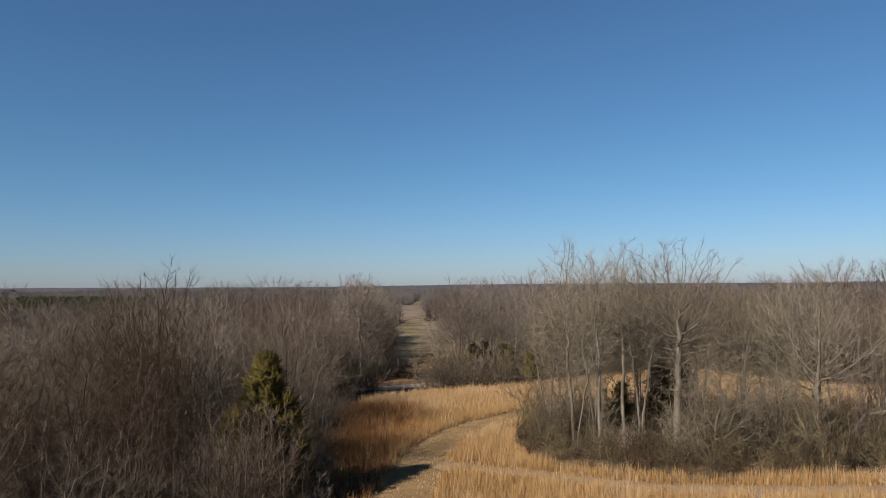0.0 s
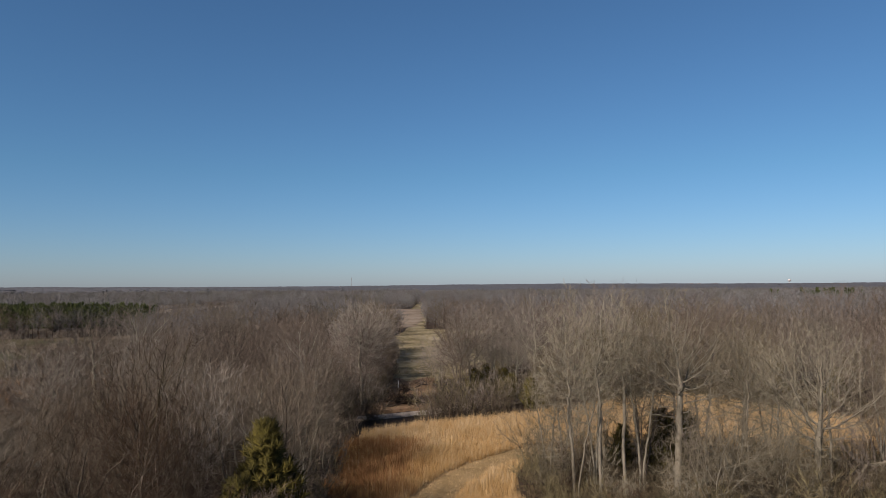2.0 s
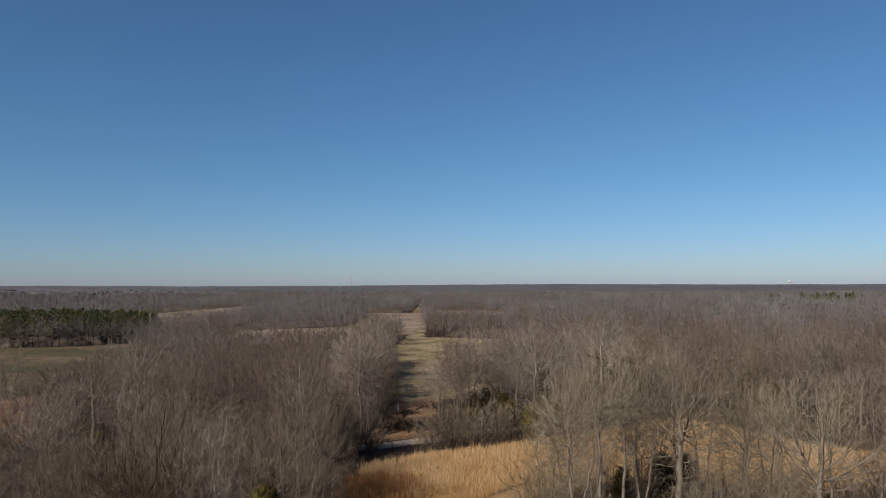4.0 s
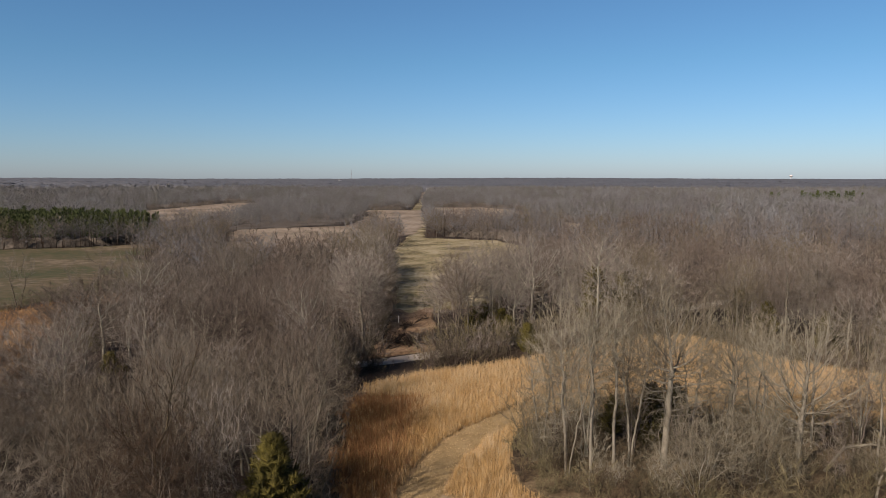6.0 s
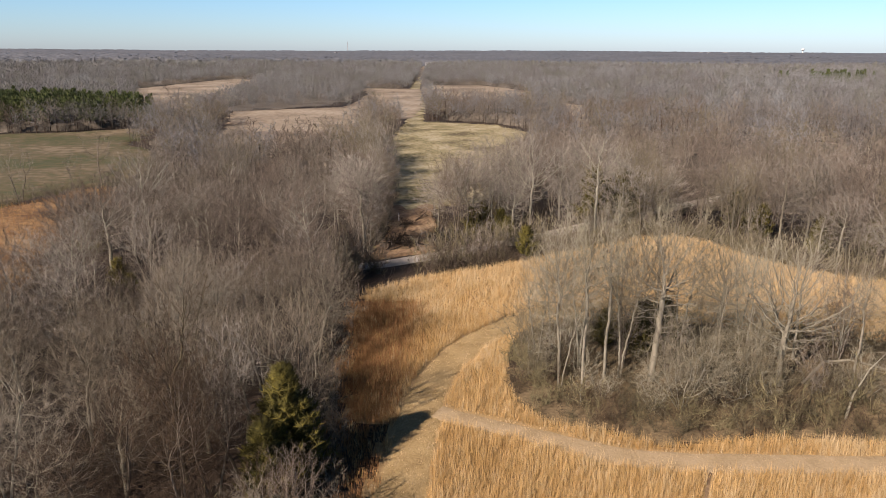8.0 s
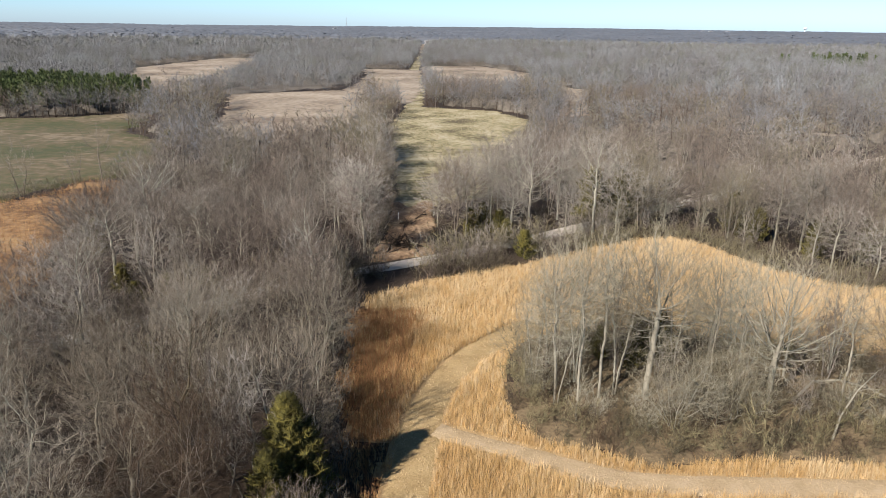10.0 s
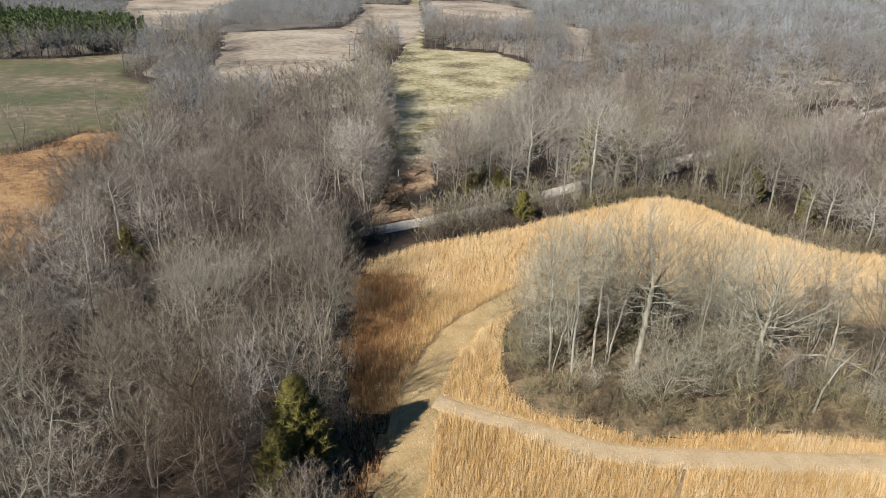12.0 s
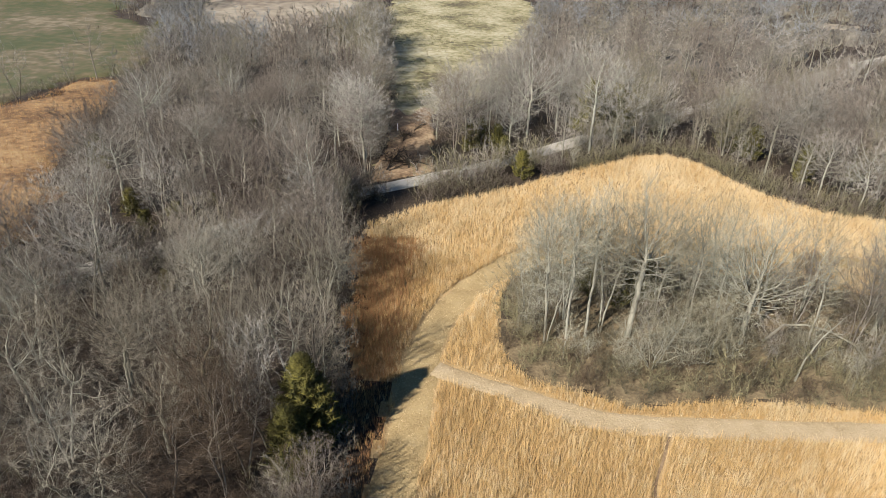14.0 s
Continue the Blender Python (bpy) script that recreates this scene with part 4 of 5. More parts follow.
ok = wooded(x1, y1) & in_wedge(x1, y1, 38) & (np.hypot(x1, y1) < 390) & ~inside(x1, y1, PINE_STAND)
box = (x1 > -130) & (x1 < 150) & (y1 > 12) & (y1 < 330)
ok &= ~box
belt = np.array([(x + RNG.uniform(-1, 1) - off * 0.4, y + off + RNG.uniform(-1, 1)) for x, y in curve([(-215, 254), (-188, 266), (-166, 276), (-150, 292), (-140, 297)], 3.2) for off in (0.0, 4.0)])
line = np.array([(x + RNG.uniform(-1.5, 1.5), y + off + RNG.uniform(-1.5, 1.5)) for x, y in curve([(-25, 340), (-5, 342), (12, 340), (27, 330), (38, 318)], 4.0) for off in (0.0, 5.0, 10.0, 16.0, 22.0, 28.0, 34.0)])
belt = np.concatenate([belt, line])
x1, y1, ok = np.append(x1, belt[:, 0]), np.append(y1, belt[:, 1]), np.append(ok, np.ones(len(belt), bool))
x1, y1 = np.concatenate([x1[ok], gx[rows_far]]), np.concatenate([y1[ok], gy[rows_far]])
stuff("far_woods", spread_over(RNG, low_shapes, LOW_COLOURS, tree_rows(RNG, x1, y1)), "leafless grey woods in the middle distance", "woods")


def sprig_tree(seed, n=84, width=0.115, length=1.8):
    """A tree far off: a stem, and a dome of short sprays that fan outwards, thick above and thin below."""
    rng = np.random.default_rng(seed)
    i = np.arange(n)
    az, lift = i * 2.4, np.arcsin(rng.uniform(-0.7, 1.0, n))
    ph = rng.uniform(0, 6.28, 2)
    q = rng.uniform(0.5, 1.0, n) ** 0.6 * (1 + 0.16 * np.sin(2 * az + ph[0] + 2 * lift) + 0.12 * np.sin(3 * az + ph[1]))
    way = np.stack([np.cos(az) * np.cos(lift), np.sin(az) * np.cos(lift), np.sin(lift)], 1)
    tip = way * q[:, None] * np.array([4.0, 4.0, 4.9]) + np.array([0, 0, 8.0])
    d = tip * np.array([1, 1, 0]) * 0.5 + np.array([0, 0, 2.2]) + rng.normal(0, 1.1, (n, 3))
    d /= np.linalg.norm(d, axis=1, keepdims=True)
    sprays = blades(rng, tip - d * (length * rng.uniform(0.7, 1.4, n))[:, None], tip, width * rng.uniform(0.7, 1.2, n), way + np.array([0, 0, 0.25]), 0.25)
    return join([sprays, spikes([(0, 0, -0.2)], [(0, 0, 8)], [0.08])])


x2, y2 = scatter(RNG, -620, 620, 300, 900, 7.2)
ok = wooded(x2, y2) & in_wedge(x2, y2, 36.5) & (np.hypot(x2, y2) >= 388) & (np.hypot(x2, y2) < 900) & ~inside(x2, y2, PINE_STAND)
rows = tree_rows(RNG, x2[ok], y2[ok], 0.7, 1.15)
pick = stands(RNG, rows, 4, 2.0)
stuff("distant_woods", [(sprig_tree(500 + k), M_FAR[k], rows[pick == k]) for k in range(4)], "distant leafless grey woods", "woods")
x2, y2 = scatter(RNG, -950, 950, 650, 1560, 9.6)
ok = wooded(x2, y2) & in_wedge(x2, y2, 36) & (np.hypot(x2, y2) >= 898) & (np.hypot(x2, y2) < 1560)
ok &= np.sin(x2 * 0.013 + 0.6 * np.sin(y2 * 0.009)) * np.sin(y2 * 0.016 + 1.0) < 0.82
rows = tree_rows(RNG, x2[ok], y2[ok], 0.8, 1.25)
pick = stands(RNG, rows, 4, 3.0)
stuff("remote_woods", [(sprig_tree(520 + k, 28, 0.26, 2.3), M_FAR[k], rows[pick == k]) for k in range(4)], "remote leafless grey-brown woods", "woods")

def edge_spots(step, x0, x1, y0, y1, near, far, depth):
    """Places along the edges of the woods, where trees stand closer."""
    x, y = scatter(RNG, x0, x1, y0, y1, step)
    at_edge = np.zeros(len(x), bool)
    for dx, dy in ((depth, 0), (-depth, 0), (0, depth), (0, -depth)):
        at_edge |= ~wooded(x + dx, y + dy)
    d = np.hypot(x, y)
    ok = wooded(x, y, 2.5) & at_edge & in_wedge(x, y, 38) & (d > near) & (d < far) & ~inside(x, y, PINE_STAND) & (from_line(x, y, ROAD) > 8)
    return x[ok], y[ok]


xe, ye = edge_spots(5.0, -260, 200, 120, 400, 170, 400, 7.0)
stuff("edge_woods", spread_over(RNG, low_shapes, LOW_COLOURS, tree_rows(RNG, xe, ye, 0.6, 1.0)), "leafless trees crowding the edges of the meadows", "woods")
xe, ye = edge_spots(6.0, -330, 120, 380, 900, 398, 900, 9.0)
rows = tree_rows(RNG, xe, ye, 0.65, 1.0)
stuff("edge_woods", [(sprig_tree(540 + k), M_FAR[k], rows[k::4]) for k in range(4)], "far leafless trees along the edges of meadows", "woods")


def undergrowth(name, reach, step, near, far, material, label):
    """The tangle of low growth and young trees that fills far woods: one uneven sheet, down to the ground at its edges."""
    rng = np.random.default_rng(int(far))
    nx, ny = int(2 * reach / step), int(far / step)
    X, Y = np.meshgrid(np.linspace(-reach, reach, nx), np.linspace(near * 0.5, far, ny))
    X, Y = X + rng.uniform(-0.4, 0.4, X.shape) * step, Y + rng.uniform(-0.4, 0.4, X.shape) * step
    d = np.hypot(X, Y)
    inner = from_line(X, Y, ROAD) > 4.5
    for dx, dy in ((0, 0), (10, 0), (-10, 0), (0, 12), (0, -14), (0, -7)):
        inner &= wooded(X + dx, Y + dy, 2.0)
    Z = ground_z(X, Y) + np.where(inner, rng.uniform(0.6, 4.2, X.shape) * smooth(near, near * 1.5, d) + 0.2, -0.4)
    i, j = np.meshgrid(np.arange(nx - 1), np.arange(ny - 1))
    a = (j * nx + i).ravel()
    quads = np.stack([a, a + 1, a + 1 + nx, a + nx], 1)
    flat_in, cx, cy = inner.ravel(), X.ravel()[quads].mean(1), Y.ravel()[quads].mean(1)
    quads = quads[(flat_in[quads].sum(1) >= 1) & wooded(cx, cy, 1.0) & in_wedge(cx, cy, 38) & (np.hypot(cx, cy) > near) & (np.hypot(cx, cy) < far)]
    used, inv = np.unique(quads, return_inverse=True)
    v = np.stack([X.ravel(), Y.ravel(), Z.ravel()], 1)[used]
    q = inv.reshape(-1, 4)
    return tagged(new(name, mesh_of(name, v, np.concatenate([q[:, [0, 1, 2]], q[:, [0, 2, 3]]]), [material])), label, "brush", kind="stuff")


undergrowth("undergrowth", 300, 2.6, 150, 400, M_UNDER, "brown tangle of low growth under the woods")
undergrowth("undergrowth", 980, 6.0, 398, 1560, M_UNDER, "grey-brown low growth under far woods")

# pine plantation and a few pines over the woods
rng = np.random.default_rng(33)
a, b, r = [], [], []
for i in range(150):
    f = rng.uniform(0.3, 1)
    az = i * 2.4
    reach = 2.6 * math.sqrt(max(0.0, 1.02 - f)) + 0.3
    a.append((math.cos(az) * reach * 0.3, math.sin(az) * reach * 0.3, 13 * f - 0.6)), b.append((math.cos(az) * reach, math.sin(az) * reach, 13 * f + rng.uniform(-0.2, 0.9))), r.append(0.27)
pine = blades(rng, a, b, r)
stem = spikes([(0, 0, -0.2)], [(0, 0, 13)], [0.2])
x3, y3 = scatter(RNG, -335, -140, 250, 400, 4.3)
ok = inside(x3, y3, PINE_STAND) & in_wedge(x3, y3, 38)
rows = tree_rows(RNG, x3[ok], y3[ok], 0.85, 1.1)
stuff("pine_plantation", [(pine, M_PINE, rows), (stem, M_BARK, rows)], "dark green pine plantation", "woods")
x4, y4 = RNG.uniform(298, 344, 26), RNG.uniform(660, 682, 26)
x4, y4 = np.append(x4, [268, 277, 356, 362]), np.append(y4, [662, 668, 690, 684])
rows = tree_rows(RNG, x4, y4, 1.0, 1.3)
stuff("tall_pines", [(pine, M_PINE, rows), (stem, M_BARK, rows)], "dark green pines standing above far woods", "trees")

# the canopy of the country beyond
az = np.radians(np.linspace(-38, 38, 460) + 3.0)
rad = 1480 * (4650 / 1480) ** np.linspace(0, 1, 130)
A, R = np.meshgrid(az, rad)
X, Y = -R * np.sin(A), R * np.cos(A)
rng = np.random.default_rng(7)
X, Y = X + rng.uniform(-4, 4, X.shape), Y + rng.uniform(-6, 6, X.shape)
Z = ground_z(X, Y) + 10.5 + rng.uniform(-2.4, 2.4, X.shape) + 2.0 * np.sin(X * 0.011) * np.sin(Y * 0.008)
Z[0] = ground_z(X[0], Y[0])
nx = len(az)
i, j = np.meshgrid(np.arange(nx - 1), np.arange(len(rad) - 1))
q0 = (j * nx + i).ravel()
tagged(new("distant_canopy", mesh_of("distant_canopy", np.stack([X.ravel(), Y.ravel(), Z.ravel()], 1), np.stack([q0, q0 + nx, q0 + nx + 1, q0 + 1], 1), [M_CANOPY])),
       "canopy of far woods to the horizon, tinted blue-grey for haze", "woods", kind="stuff")

# woods beside and behind, out of view, that close the place
xb, yb = scatter(RNG, -150, -14, -120, 60, 13.0)
ok = wooded(xb, yb) & ~in_wedge(xb, yb, 47)
stuff("side_woods", spread_over(RNG, low_shapes, LOW_COLOURS, tree_rows(RNG, xb[ok], yb[ok])), "leafless woods along the field", "woods")

# ---- brush under the trees, thicket round the grove ----
bushes = [shrub_arrays(600 + i) for i in range(4)]
hedge_bushes = [shrub_arrays(610 + i, 3.0, 8, 65, 0.016, 0.42, 3) for i in range(4)]
xs, ys = scatter(RNG, -120, 130, 15, 190, 2.3)
ok = (wooded(xs, ys, 0.3, 0.9) | (wooded(xs - 1.4, ys, 0.0, 0.9) & (xs < -8) & (RNG.random(len(xs)) < 0.5))) & (in_wedge(xs, ys, 38) | (in_wedge(xs, ys, 47) & (ys < 75))) & (np.hypot(xs, ys) < 185)
ok &= RNG.random(len(xs)) < np.where(np.hypot(xs, ys) < 110, np.where(xs < -8, 0.34, 0.85), 0.5)
rows = tree_rows(RNG, xs[ok], ys[ok], 0.5, 1.6)
rows = rows[np.hypot(rows[:, 0] - 7.2, rows[:, 1] - 103.5) > 4.2]
rows[:, 4] *= np.where((rows[:, 0] > 10) & (rows[:, 1] < 150), 0.7, 1.0)
pick = RNG.integers(0, 4, len(rows))
# western brush mostly takes the colours that have shade mixed in
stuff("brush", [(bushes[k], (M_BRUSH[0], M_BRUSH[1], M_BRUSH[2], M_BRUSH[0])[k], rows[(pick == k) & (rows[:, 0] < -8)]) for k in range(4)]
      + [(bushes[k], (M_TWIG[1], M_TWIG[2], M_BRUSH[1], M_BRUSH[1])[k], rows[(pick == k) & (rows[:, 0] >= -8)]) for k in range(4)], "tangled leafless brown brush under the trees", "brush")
# a hedge of brush along the near side of the road, with gaps
rl = np.array(ROAD)
rd = np.gradient(rl, axis=0)
rd /= np.linalg.norm(rd, axis=1, keepdims=True)
hedge, verge = [], []
for off in (2.2, 2.5, 3.0, 3.6, 4.3, 5.2):
    for k in range(0, len(rl)):
        if off in (2.2, 3.0) and not -27 < rl[k][0] < 10:
            continue
        x, y = rl[k] + np.array([rd[k][1], -rd[k][0]]) * (off + RNG.uniform(-0.4, 0.4))
        gap = -15.8 < rl[k][0] < -8.2 or 8.0 < rl[k][0] < 14.5 or 37 < rl[k][0] < 48 or 97 < rl[k][0] < 112
        if (not gap or (x > 0 and RNG.random() < 0.85)) and -80 < x < 130 and not inside(np.array([x]), np.array([y]), FIELD)[0]:
            hedge.append((x, y, float(ground_z(x, y)), RNG.uniform(0, 6.28), RNG.uniform(1.5, 2.6) if -62 < x < -16 else RNG.uniform(1.0, 1.8) if -8.5 < x < 7.5 else RNG.uniform(0.5, 0.95) if gap else RNG.uniform(0.9, 1.8)))
for x, y in curve([(-17.4, 110), (-17.4, 119), (-21.6, 153), (-26.8, 192), (-36, 248)], 1.3):
    for off in (0.0, 1.3, 2.7):
        px, py = x - off + RNG.uniform(-0.5, 0.5), y + RNG.uniform(-0.5, 0.5)
        hedge.append((px, py, float(ground_z(px, py)), RNG.uniform(0, 6.28), RNG.uniform(0.9, 2.2)))
for x, y in curve(FIELD[9:-2], 1.1):
    for off in (0.4, 1.4, 2.6, 4.0):
        ang = math.atan2(y - 70, x - 15)
        px, py = x + math.cos(ang) * off + RNG.uniform(-0.4, 0.4), y + math.sin(ang) * off + RNG.uniform(-0.4, 0.4)
        if not (-16.5 < px < -7.5) and from_line(np.array([px]), np.array([py]), ROAD)[0] > 2.2 and not inside(np.array([px]), np.array([py]), FIELD)[0]:
            verge.append((px, py, float(ground_z(px, py)), RNG.uniform(0, 6.28), RNG.uniform(0.5, 1.25)))
verge = np.array(verge)
verge = verge[np.hypot(verge[:, 0] - 7.2, verge[:, 1] - 104.0) > 3.6]
lowland = verge[:, 0] < 15
stuff("field_verge", [(hedge_bushes[k], (M_TWIG[1], M_TWIG[2], M_BRUSH[1], M_BRUSH[1])[k], verge[~lowland][k::4]) for k in range(4)]
      + [(hedge_bushes[k], (M_TWIG[1], M_BRUSH[2], M_TWIG[1], M_BRUSH[0])[k], verge[lowland][k::4]) for k in range(4)], "tan leafless brush along the back of the field", "brush")
for x, y in curve([(-145, 112), (-120, 122), (-98, 131), (-94, 143), (-91, 150)], 1.6):
    for off in (0.0, 1.6):
        hedge.append((x - off, y + off * 0.4, float(ground_z(x, y)), RNG.uniform(0, 6.28), RNG.uniform(0.6, 1.1)))
for x, y in zip(*scatter(RNG, -84, -60, 103, 158, 2.4)):
    if inside(np.array([x]), np.array([y]), THIN)[0] and RNG.random() < 0.8:
        hedge.append((x, y, float(ground_z(x, y)), RNG.uniform(0, 6.28), RNG.uniform(0.7, 1.5)))
for x, y in curve([(-9.6, 37), (-10.6, 41), (-11.2, 46), (-12, 52), (-13, 58), (-14.4, 66), (-15.2, 75), (-15.6, 82)], 1.0):
    for off in (0.0, 1.2):
        px, py = x - off + RNG.uniform(-0.7, 0.7), y + RNG.uniform(-0.5, 0.5)
        hedge.append((px, py, 0.0, RNG.uniform(0, 6.28), RNG.uniform(0.35, 0.75) if y > 50 else RNG.uniform(0.5, 1.0)))
for x, y in curve([(-22.5, 91.2), (-20.3, 93.2), (-18.2, 94.6), (-16.2, 96.0)], 0.9) + [(-8.6, 101.6), (-8.2, 102.0), (-7.6, 102.4), (-6.8, 103.0), (-6.0, 103.6), (-7.0, 101.6), (16.6, 121.0), (17.6, 121.6), (18.6, 122.6), (19.8, 123.8), (21.2, 125.0)]:
    px, py = x * 0.967 + RNG.uniform(-0.4, 0.4), y * 0.967 + RNG.uniform(-0.4, 0.4)
    hedge.append((px, py, float(ground_z(px, py)), RNG.uniform(0, 6.28), RNG.uniform(1.1, 1.7)))
hedge = np.array(hedge)
hedge = hedge[np.hypot(hedge[:, 0] - 7.2, hedge[:, 1] - 104.5) > 3.6]
low = (hedge[:, 0] > -8.6) & (hedge[:, 1] < 175)
stuff("roadside_brush", [(hedge_bushes[k], (M_TWIG[1], M_TWIG[0], M_TWIG[2], M_TWIG_W[2])[k], hedge[~low][k::4]) for k in range(4)]
      + [(hedge_bushes[k], (M_TWIG[0], M_TWIG[2], M_BRUSH[1], M_TWIG[3])[k], hedge[low][k::4]) for k in range(4)], "leafless roadside brush", "brush")
thick = [shrub_arrays(650 + i, 3.2, 8, 120, 0.015, 0.38, 4) for i in range(4)]
xs, ys = scatter(RNG, 0, 75, 48, 78, 1.35)
ok = inside(xs, ys, GROVE)
edge = from_line(xs, ys, GROVE + GROVE[:1])
ok &= (edge > 0.3) & (RNG.random(len(xs)) < np.where(edge < 6, 1.0, 0.4))
rows = tree_rows(RNG, xs[ok], ys[ok], 0.34, 0.88)
rows[:, 4] *= np.where(RNG.random(len(rows)) < 0.12, 1.7, 1.0)
# inwards only the darkened olive, which paints in the grove's inner shade
pick = np.where(edge[ok] < RNG.uniform(3, 7, len(rows)), RNG.integers(0, 4, len(rows)), 3)
stuff("thicket", [(thick[k], (M_BRUSH[1], M_TWIG_W[1], M_BRUSH[1], M_BRUSH[2])[k], rows[pick == k]) for k in range(4)], "dense leafless thicket at the foot of the grove", "brush")

# ---- tall grass ----
def tuft(seed, blades=9, height=1.08, width=0.016):
    rng = np.random.default_rng(seed)
    v, t = [], []
    for i in range(blades):
        az, lean = rng.uniform(0, 6.28), rng.uniform(0.03, 0.5)
        h = height * rng.uniform(0.45, 1.1)
        base = np.array([rng.uniform(-0.13, 0.13), rng.uniform(-0.13, 0.13), 0])
        side = np.array([math.cos(az + 1.57), math.sin(az + 1.57), 0]) * width * rng.uniform(0.6, 1.1)
        tip = base + np.array([math.cos(az) * lean * h, math.sin(az) * lean * h, h])
        k = len(v)
        v += [base - side, base + side, tip]
        t.append((k, k + 1, k + 2))
    return np.array(v), np.array(t)


tufts = [tuft(700 + i) for i in range(6)]
xs, ys = scatter(RNG, -18, 82, 27, 119, 0.215)
ragged = 0.9 * np.sin(ys * 0.8) * np.sin(ys * 0.31 + 1) + 0.5 * np.sin(ys * 2.3) + RNG.normal(0, 0.35, len(xs))
ok = inside(xs - np.where(xs < 0, 0.7 + ragged, 0), ys - np.where(ys > 84, ragged * 0.6, 0), FIELD) & in_wedge(xs, ys, 46) & (from_line(xs, ys, GROVE + GROVE[:1]) > 0.1) & ~inside(xs, ys, GROVE)
xs, ys = xs[ok], ys[ok]
tn, te = from_line(xs, ys, TRACK_N), from_line(xs, ys, TRACK_E)
wig = 0.25 * np.sin(ys * 1.3) * np.sin(xs * 0.9 + 2)
path_gap = from_line(xs, ys, [(18.0, 46.4), (17.3, 45.0), (16.3, 42.5), (15.2, 40.0), (14.6, 37.0)]) > 0.27
# thinned beside the cedar too, to make its shadow darker
ok = (tn > 1.95 + wig) & (te > 1.35 + wig * 0.5) & path_gap & (RNG.random(len(xs)) < np.where(ys > 78, 0.72, np.where((xs < -6.9) & (ys < 51), 0.35, 1.0)))
xs, ys, tn = xs[ok], ys[ok], tn[ok]
rows = np.stack([xs, ys, ground_z(xs, ys), RNG.uniform(0, 6.28, len(xs)), RNG.uniform(0.7, 1.2, len(xs))], 1)
clump = np.sin(xs * 3.1 + 1.5 * np.sin(ys * 1.3)) * np.sin(ys * 2.3 + 1.7 * np.sin(xs * 1.1 + 1)) + 0.6 * np.sin(xs * 1.3 - ys * 0.9) * np.sin(ys * 0.8 + 2)
rows[:, 4] *= 0.92 + 0.2 * clump
patch = 0.35 * clump + 0.5 * np.sin(xs * 0.33 + 1.3) * np.sin(ys * 0.21 + 0.4) + 0.6 * np.sin(xs * 0.9 + ys * 0.7) * np.sin(ys * 1.1 - xs * 0.4) * 0.6 + RNG.normal(0, 0.8, len(xs))
west = smooth(-4.5, -9, xs) * (ys < 80)
tone = np.where(RNG.random(len(xs)) < west * 0.9, 2, np.where(patch > 0.75 - 0.9 * smooth(66, 84, ys) - 0.5 * smooth(14, 34, xs), 3, np.where(patch < -0.35 - 0.5 * smooth(66, 84, ys), 1, 0)))
nx, ny = scatter(RNG, -9, 30, -14, 27.2, 0.4)
nt = from_line(nx, ny, TRACK_N)
near_rows = np.stack([nx, ny, ground_z(nx, ny), RNG.uniform(0, 6.28, len(nx)), RNG.uniform(0.8, 1.25, len(nx))], 1)[nt > 2.0]
near_tone = RNG.choice([0, 0, 1, 3], len(near_rows))
rows, tone, xs = np.concatenate([rows, near_rows]), np.concatenate([tone, near_tone]), np.concatenate([xs, near_rows[:, 0]])
pick = RNG.integers(0, 6, len(xs))
stuff("tall_grass", [(tufts[k], M_STRAW[c], rows[(pick == k) & (tone == c)]) for c in range(4) for k in range(6)], "tall dry golden grass of the field", "grass")


# stubble on the mown tracks
xs, ys = scatter(RNG, -125, -58, 70, 152, 0.6)
ok = inside(xs, ys, MEADOW_ORANGE) & in_wedge(xs, ys, 40)
rows = tree_rows(RNG, xs[ok], ys[ok], 0.6, 1.3)
rows[:, 2] += 0.2
pick = RNG.integers(0, 3, len(rows))
stuff("meadow_grass", [(tufts[k], M_STRAW[(1, 2, 2)[k]], rows[pick == k]) for k in range(3)], "dry orange grass of the small meadow", "grass")
stub = [tuft(780 + i, 9, 0.16, 0.014) for i in range(3)]
xs, ys = scatter(RNG, -9, 60, 27, 84, 0.3)
tn, te = from_line(xs, ys, TRACK_N), from_line(xs, ys, TRACK_E)
ok = ((tn < 2.2) | (te < 1.5)) & in_wedge(xs, ys, 46) & (RNG.random(len(xs)) < 0.75)
xs, ys, tn = xs[ok], ys[ok], tn[ok]
rows = np.stack([xs, ys, ground_z(xs, ys) + 0.06, RNG.uniform(0, 6.28, len(xs)), RNG.uniform(0.5, 1.5, len(xs))], 1)
pick = RNG.integers(0, 3, len(xs))
stuff("stubble", [(stub[k], (M_MOWN, M_MOWN_PALE, M_STRAW[3])[k], rows[pick == k]) for k in range(3)], "short mown straw stubble on the tracks", "grass")

# ---- weeds on the clearing ----
weed = [tuft(750 + i, 8, 0.5, 0.045) for i in range(4)]
xs, ys = scatter(RNG, -40, 24, 130, 332, 0.85)
ok = inside(xs, ys, CLEARING) & (RNG.random(len(xs)) < np.clip(0.6 + 0.7 * patches(xs, ys, 0.3), 0.08, 1))
rows = tree_rows(RNG, xs[ok], ys[ok], 0.6, 1.7)
pick = RNG.integers(0, 4, len(rows))
stuff("weeds", [(weed[k], M_WEED, rows[pick == k]) for k in range(4)], "yellowed weeds on the clearing", "weeds")


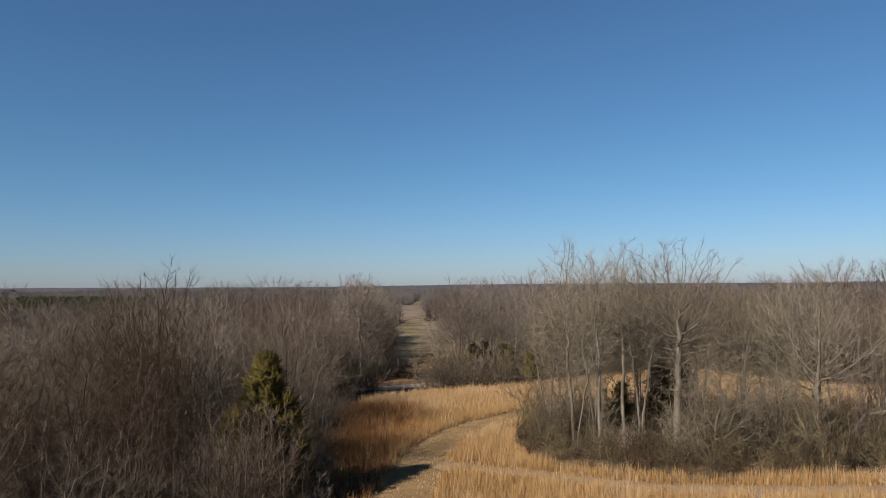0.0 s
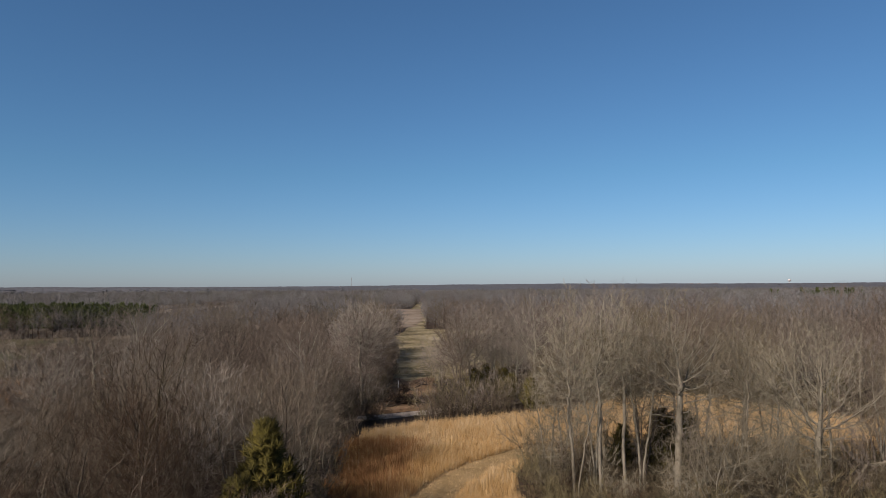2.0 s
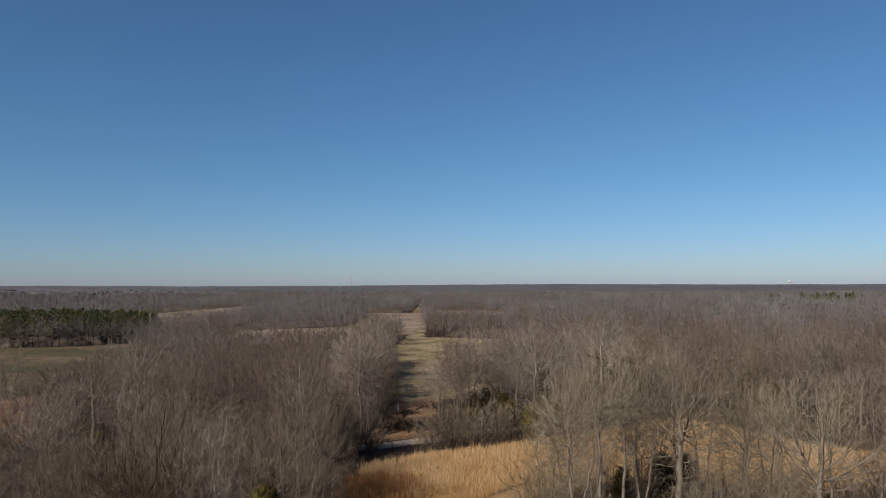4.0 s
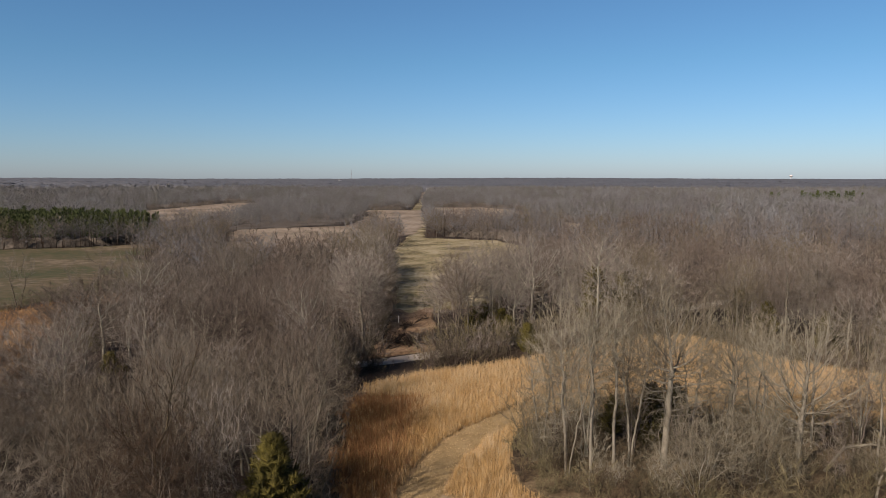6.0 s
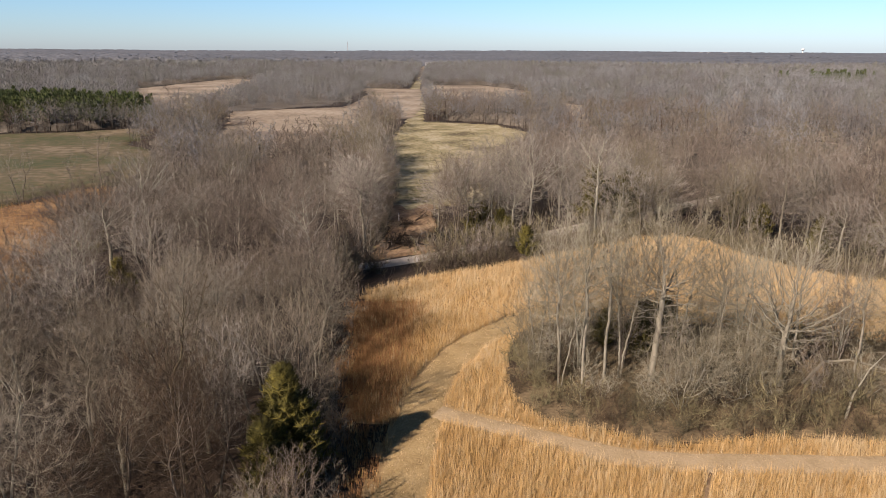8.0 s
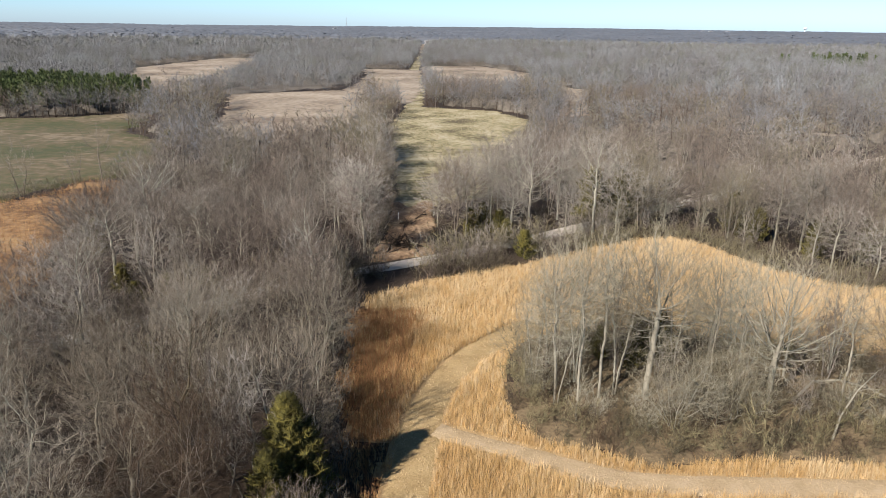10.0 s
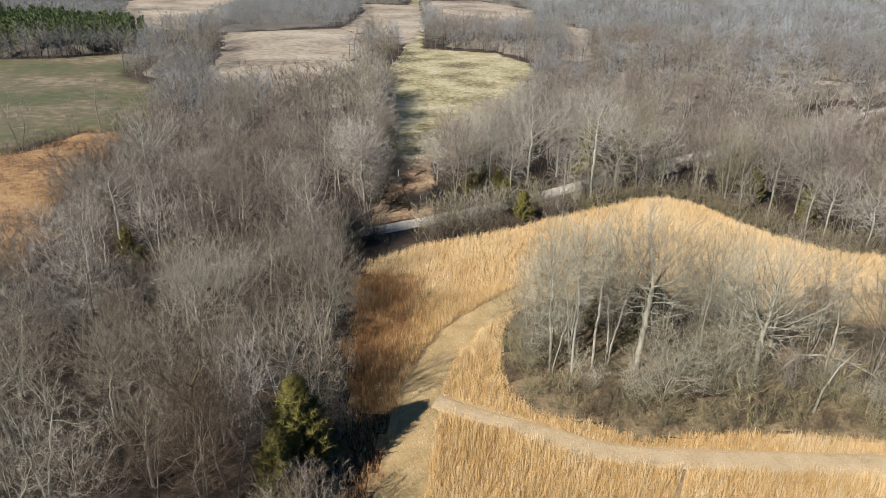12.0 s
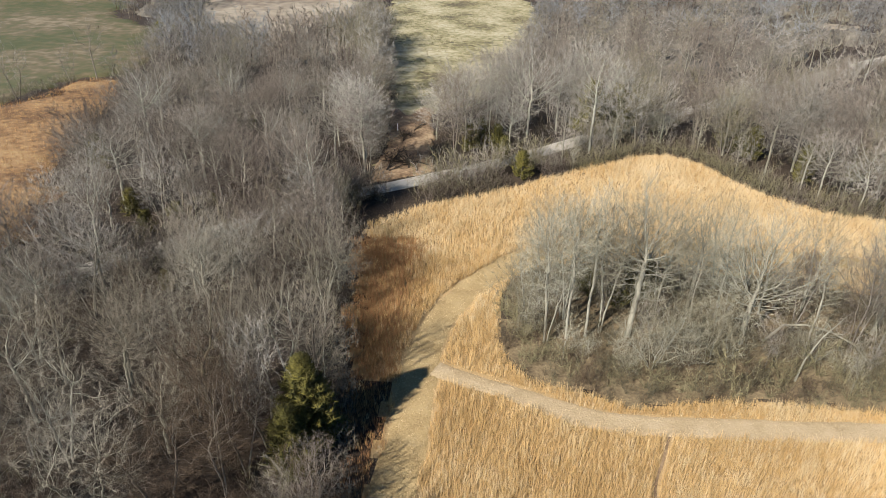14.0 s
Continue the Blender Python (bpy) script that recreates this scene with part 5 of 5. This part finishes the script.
# ---- far landmarks ----
def lathe(rings, sides=20):
    bm = bmesh.new()
    prev = None
    for r, z in rings:
        ring = [bm.verts.new((r * math.cos(2 * math.pi * k / sides), r * math.sin(2 * math.pi * k / sides), z)) for k in range(sides)]
        if prev:
            for k in range(sides):
                bm.faces.new((prev[k], prev[(k + 1) % sides], ring[(k + 1) % sides], ring[k]))
        else:
            bm.faces.new(list(reversed(ring)))
        prev = ring
    bm.faces.new(prev)
    return bm


tower = tagged(new("water_tower"), "white water tower on the horizon", "tower")
part("pedestal", lathe([(4.5, -2), (3, 3), (2.2, 6), (2.2, 24)]), M_WHITE, tower)
part("tank", lathe([(2.2, 23), (6, 25), (8.5, 28), (8.8, 31), (7, 34), (3, 35.8), (0.6, 36.2)]), M_WHITE, tower)
tower.matrix_world = pose(1660, 3862, float(ground_z(1660, 3862)))


def box(bm, x0, x1, y0, y1, z0, z1):
    c = [bm.verts.new(p) for p in ((x0, y0, z0), (x1, y0, z0), (x1, y1, z0), (x0, y1, z0), (x0, y0, z1), (x1, y0, z1), (x1, y1, z1), (x0, y1, z1))]
    for f in ((3, 2, 1, 0), (4, 5, 6, 7), (0, 1, 5, 4), (1, 2, 6, 5), (2, 3, 7, 6), (3, 0, 4, 7)):
        bm.faces.new([c[i] for i in f])
    return bm


def gable(bm, w, d, h, rise, over=0.5):
    a = [bm.verts.new(p) for p in ((-w - over, -d - over, h - 0.2), (w + over, -d - over, h - 0.2), (w + over, 0, h + rise), (-w - over, 0, h + rise), (w + over, d + over, h - 0.2), (-w - over, d + over, h - 0.2))]
    bm.faces.new((a[0], a[1], a[2], a[3]))
    bm.faces.new((a[3], a[2], a[4], a[5]))
    bm.faces.new((a[0], a[3], a[5]))
    bm.faces.new((a[1], a[4], a[2]))
    bm.faces.new((a[0], a[5], a[4], a[1]))
    return bm


def farmhouse(w, d, h, rise, m, label, group="", z=0.0):
    house = tagged(new("farm_building"), label, "building", group)
    part("wall", box(bmesh.new(), -w, w, -d, d, -4, h), M_WHITE, house)
    part("roof", gable(bmesh.new(), w, d, h, rise), M_ROOF, house, "grey gable roof")
    for k in (-0.6, -0.2, 0.2, 0.6):
        part("window", box(bmesh.new(), k * w - 0.5, k * w + 0.5, -d - 0.04, -d + 0.02, h * 0.4, h * 0.75), M_ROOF, house, "dark window")
    house.matrix_world = m
    return house


farmhouse(7, 4.5, 5, 3, pose(-103, 1345, float(ground_z(-103, 1345)) + 2, 0, 0, 8), "white farmhouse at the end of the clearing")
for fx, fy, fw in ((900, 3050, 10), (935, 3060, 7), (1010, 3080, 14), (-560, 2700, 5)):
    farmhouse(fw, 6, 5, 3, pose(fx, fy, float(ground_z(fx, fy)) + 8, 0, 0, fx * 0.1), "white farm building far off among woods", "distant farm buildings")

mast = tagged(new("radio_mast"), "thin steel radio mast on the horizon", "mast")
for k in range(3):
    c, s_ = math.cos(k * 2.094) * 1.4, math.sin(k * 2.094) * 1.4
    part("leg", box(bmesh.new(), c - 0.35, c + 0.35, s_ - 0.35, s_ + 0.35, -2, 62), M_STEEL, mast)
for k in range(9):
    part("brace", lathe([(1.7, 3 + k * 6.8), (1.9, 3.3 + k * 6.8), (1.7, 3.6 + k * 6.8)], 6), M_STEEL, mast)
mast.matrix_world = pose(-735, 3850, float(ground_z(-735, 3850)))


# ---- marker post in the clearing ----
post = tagged(new("marker_post"), "short weathered white post in the clearing", "post")
part("post_body", lathe([(0.09, -0.3), (0.085, 0.2), (0.08, 1.5), (0.06, 1.62)], 10), M_WHITE, post)
part("cap", lathe([(0.1, 1.6), (0.1, 1.66), (0.03, 1.74)], 10), M_STEEL, post, "grey metal cap")
post.matrix_world = pose(-15.2, 124.5, float(ground_z(-15.2, 124.5)))


# ---- dead wood ----
def dead_log(name, points, r0, r1, material, label, group="", stubs=3, seed=1):
    """A fallen trunk with a few broken branches."""
    rng = np.random.default_rng(seed)
    p = np.array(points, float)
    root = tagged(new(name), label, "log", group)
    v, t = tube(p, np.linspace(r0, r1, len(p)), 8)
    cap0, cap1 = np.arange(8)[::-1], np.arange(8) + len(v) - 8
    extra = [(cap0[0], cap0[i], cap0[i + 1]) for i in range(1, 7)] + [(cap1[0], cap1[i], cap1[i + 1]) for i in range(1, 7)]
    ob = new("log_body", mesh_of("log_body", v, np.concatenate([t, np.array(extra)]), [material], flat=False))
    ob.parent = root
    for k in range(stubs):
        i = 1 + k % (len(p) - 1)
        d = unit(rng.normal(0, 1, 3) + np.array([0, 0, 0.9]))
        L = rng.uniform(0.8, 2.4)
        v, t = tube(np.array([p[i], p[i] + d * L * 0.5 + rng.normal(0, 0.1, 3), p[i] + d * L]), np.array([r1 * 0.7, r1 * 0.5, 0.015]), 5)
        ob = new("branch", mesh_of("branch", v, t, [material], flat=False))
        ob.parent = root
    return root


dead_log("fallen_tree", [(30.6, 60.5, 0.2), (32.0, 60.1, 2.6), (34, 59.4, 3.2), (36.2, 58.7, 2.9), (38.4, 58, 2.0), (40, 57.2, 0.3)], 0.15, 0.07, M_PALE,
         "pale broken tree lying across the grove", stubs=9, seed=3)
dead_log("fallen_tree", [(31.5, 54.2, 0.0), (32.6, 55.6, 1.6), (34.4, 57, 3.4), (36.4, 58.2, 4.6)], 0.12, 0.05, M_PALE, "pale leaning dead trunk in the grove", stubs=6, seed=4)
for k in range(12):
    rng = np.random.default_rng(900 + k)
    x, y, a = rng.uniform(-15, -9.8), rng.uniform(106, 128), rng.uniform(0, 3.14)
    L = rng.uniform(0.9, 2.2)
    if k % 3 != 1:   # the heap of branches at the mouth
        x, y, L = rng.uniform(-14.5, -10), rng.uniform(105, 112), rng.uniform(2.0, 3.2)
    z0 = float(ground_z(x, y)) + 0.4
    dead_log("log", [(x - math.cos(a) * L, y - math.sin(a) * L, z0), (x - math.cos(a) * L * 0.3, y - math.sin(a) * L * 0.3, z0 + 0.15),
                     (x + math.cos(a + 0.3) * L * 0.4, y + math.sin(a + 0.3) * L * 0.4, z0 + 0.2), (x + math.cos(a) * L, y + math.sin(a) * L, z0)],
             0.13, 0.06, M_BRUSH[0], "dark fallen branch lying in the clearing", "fallen branches in the clearing", 22, 900 + k)
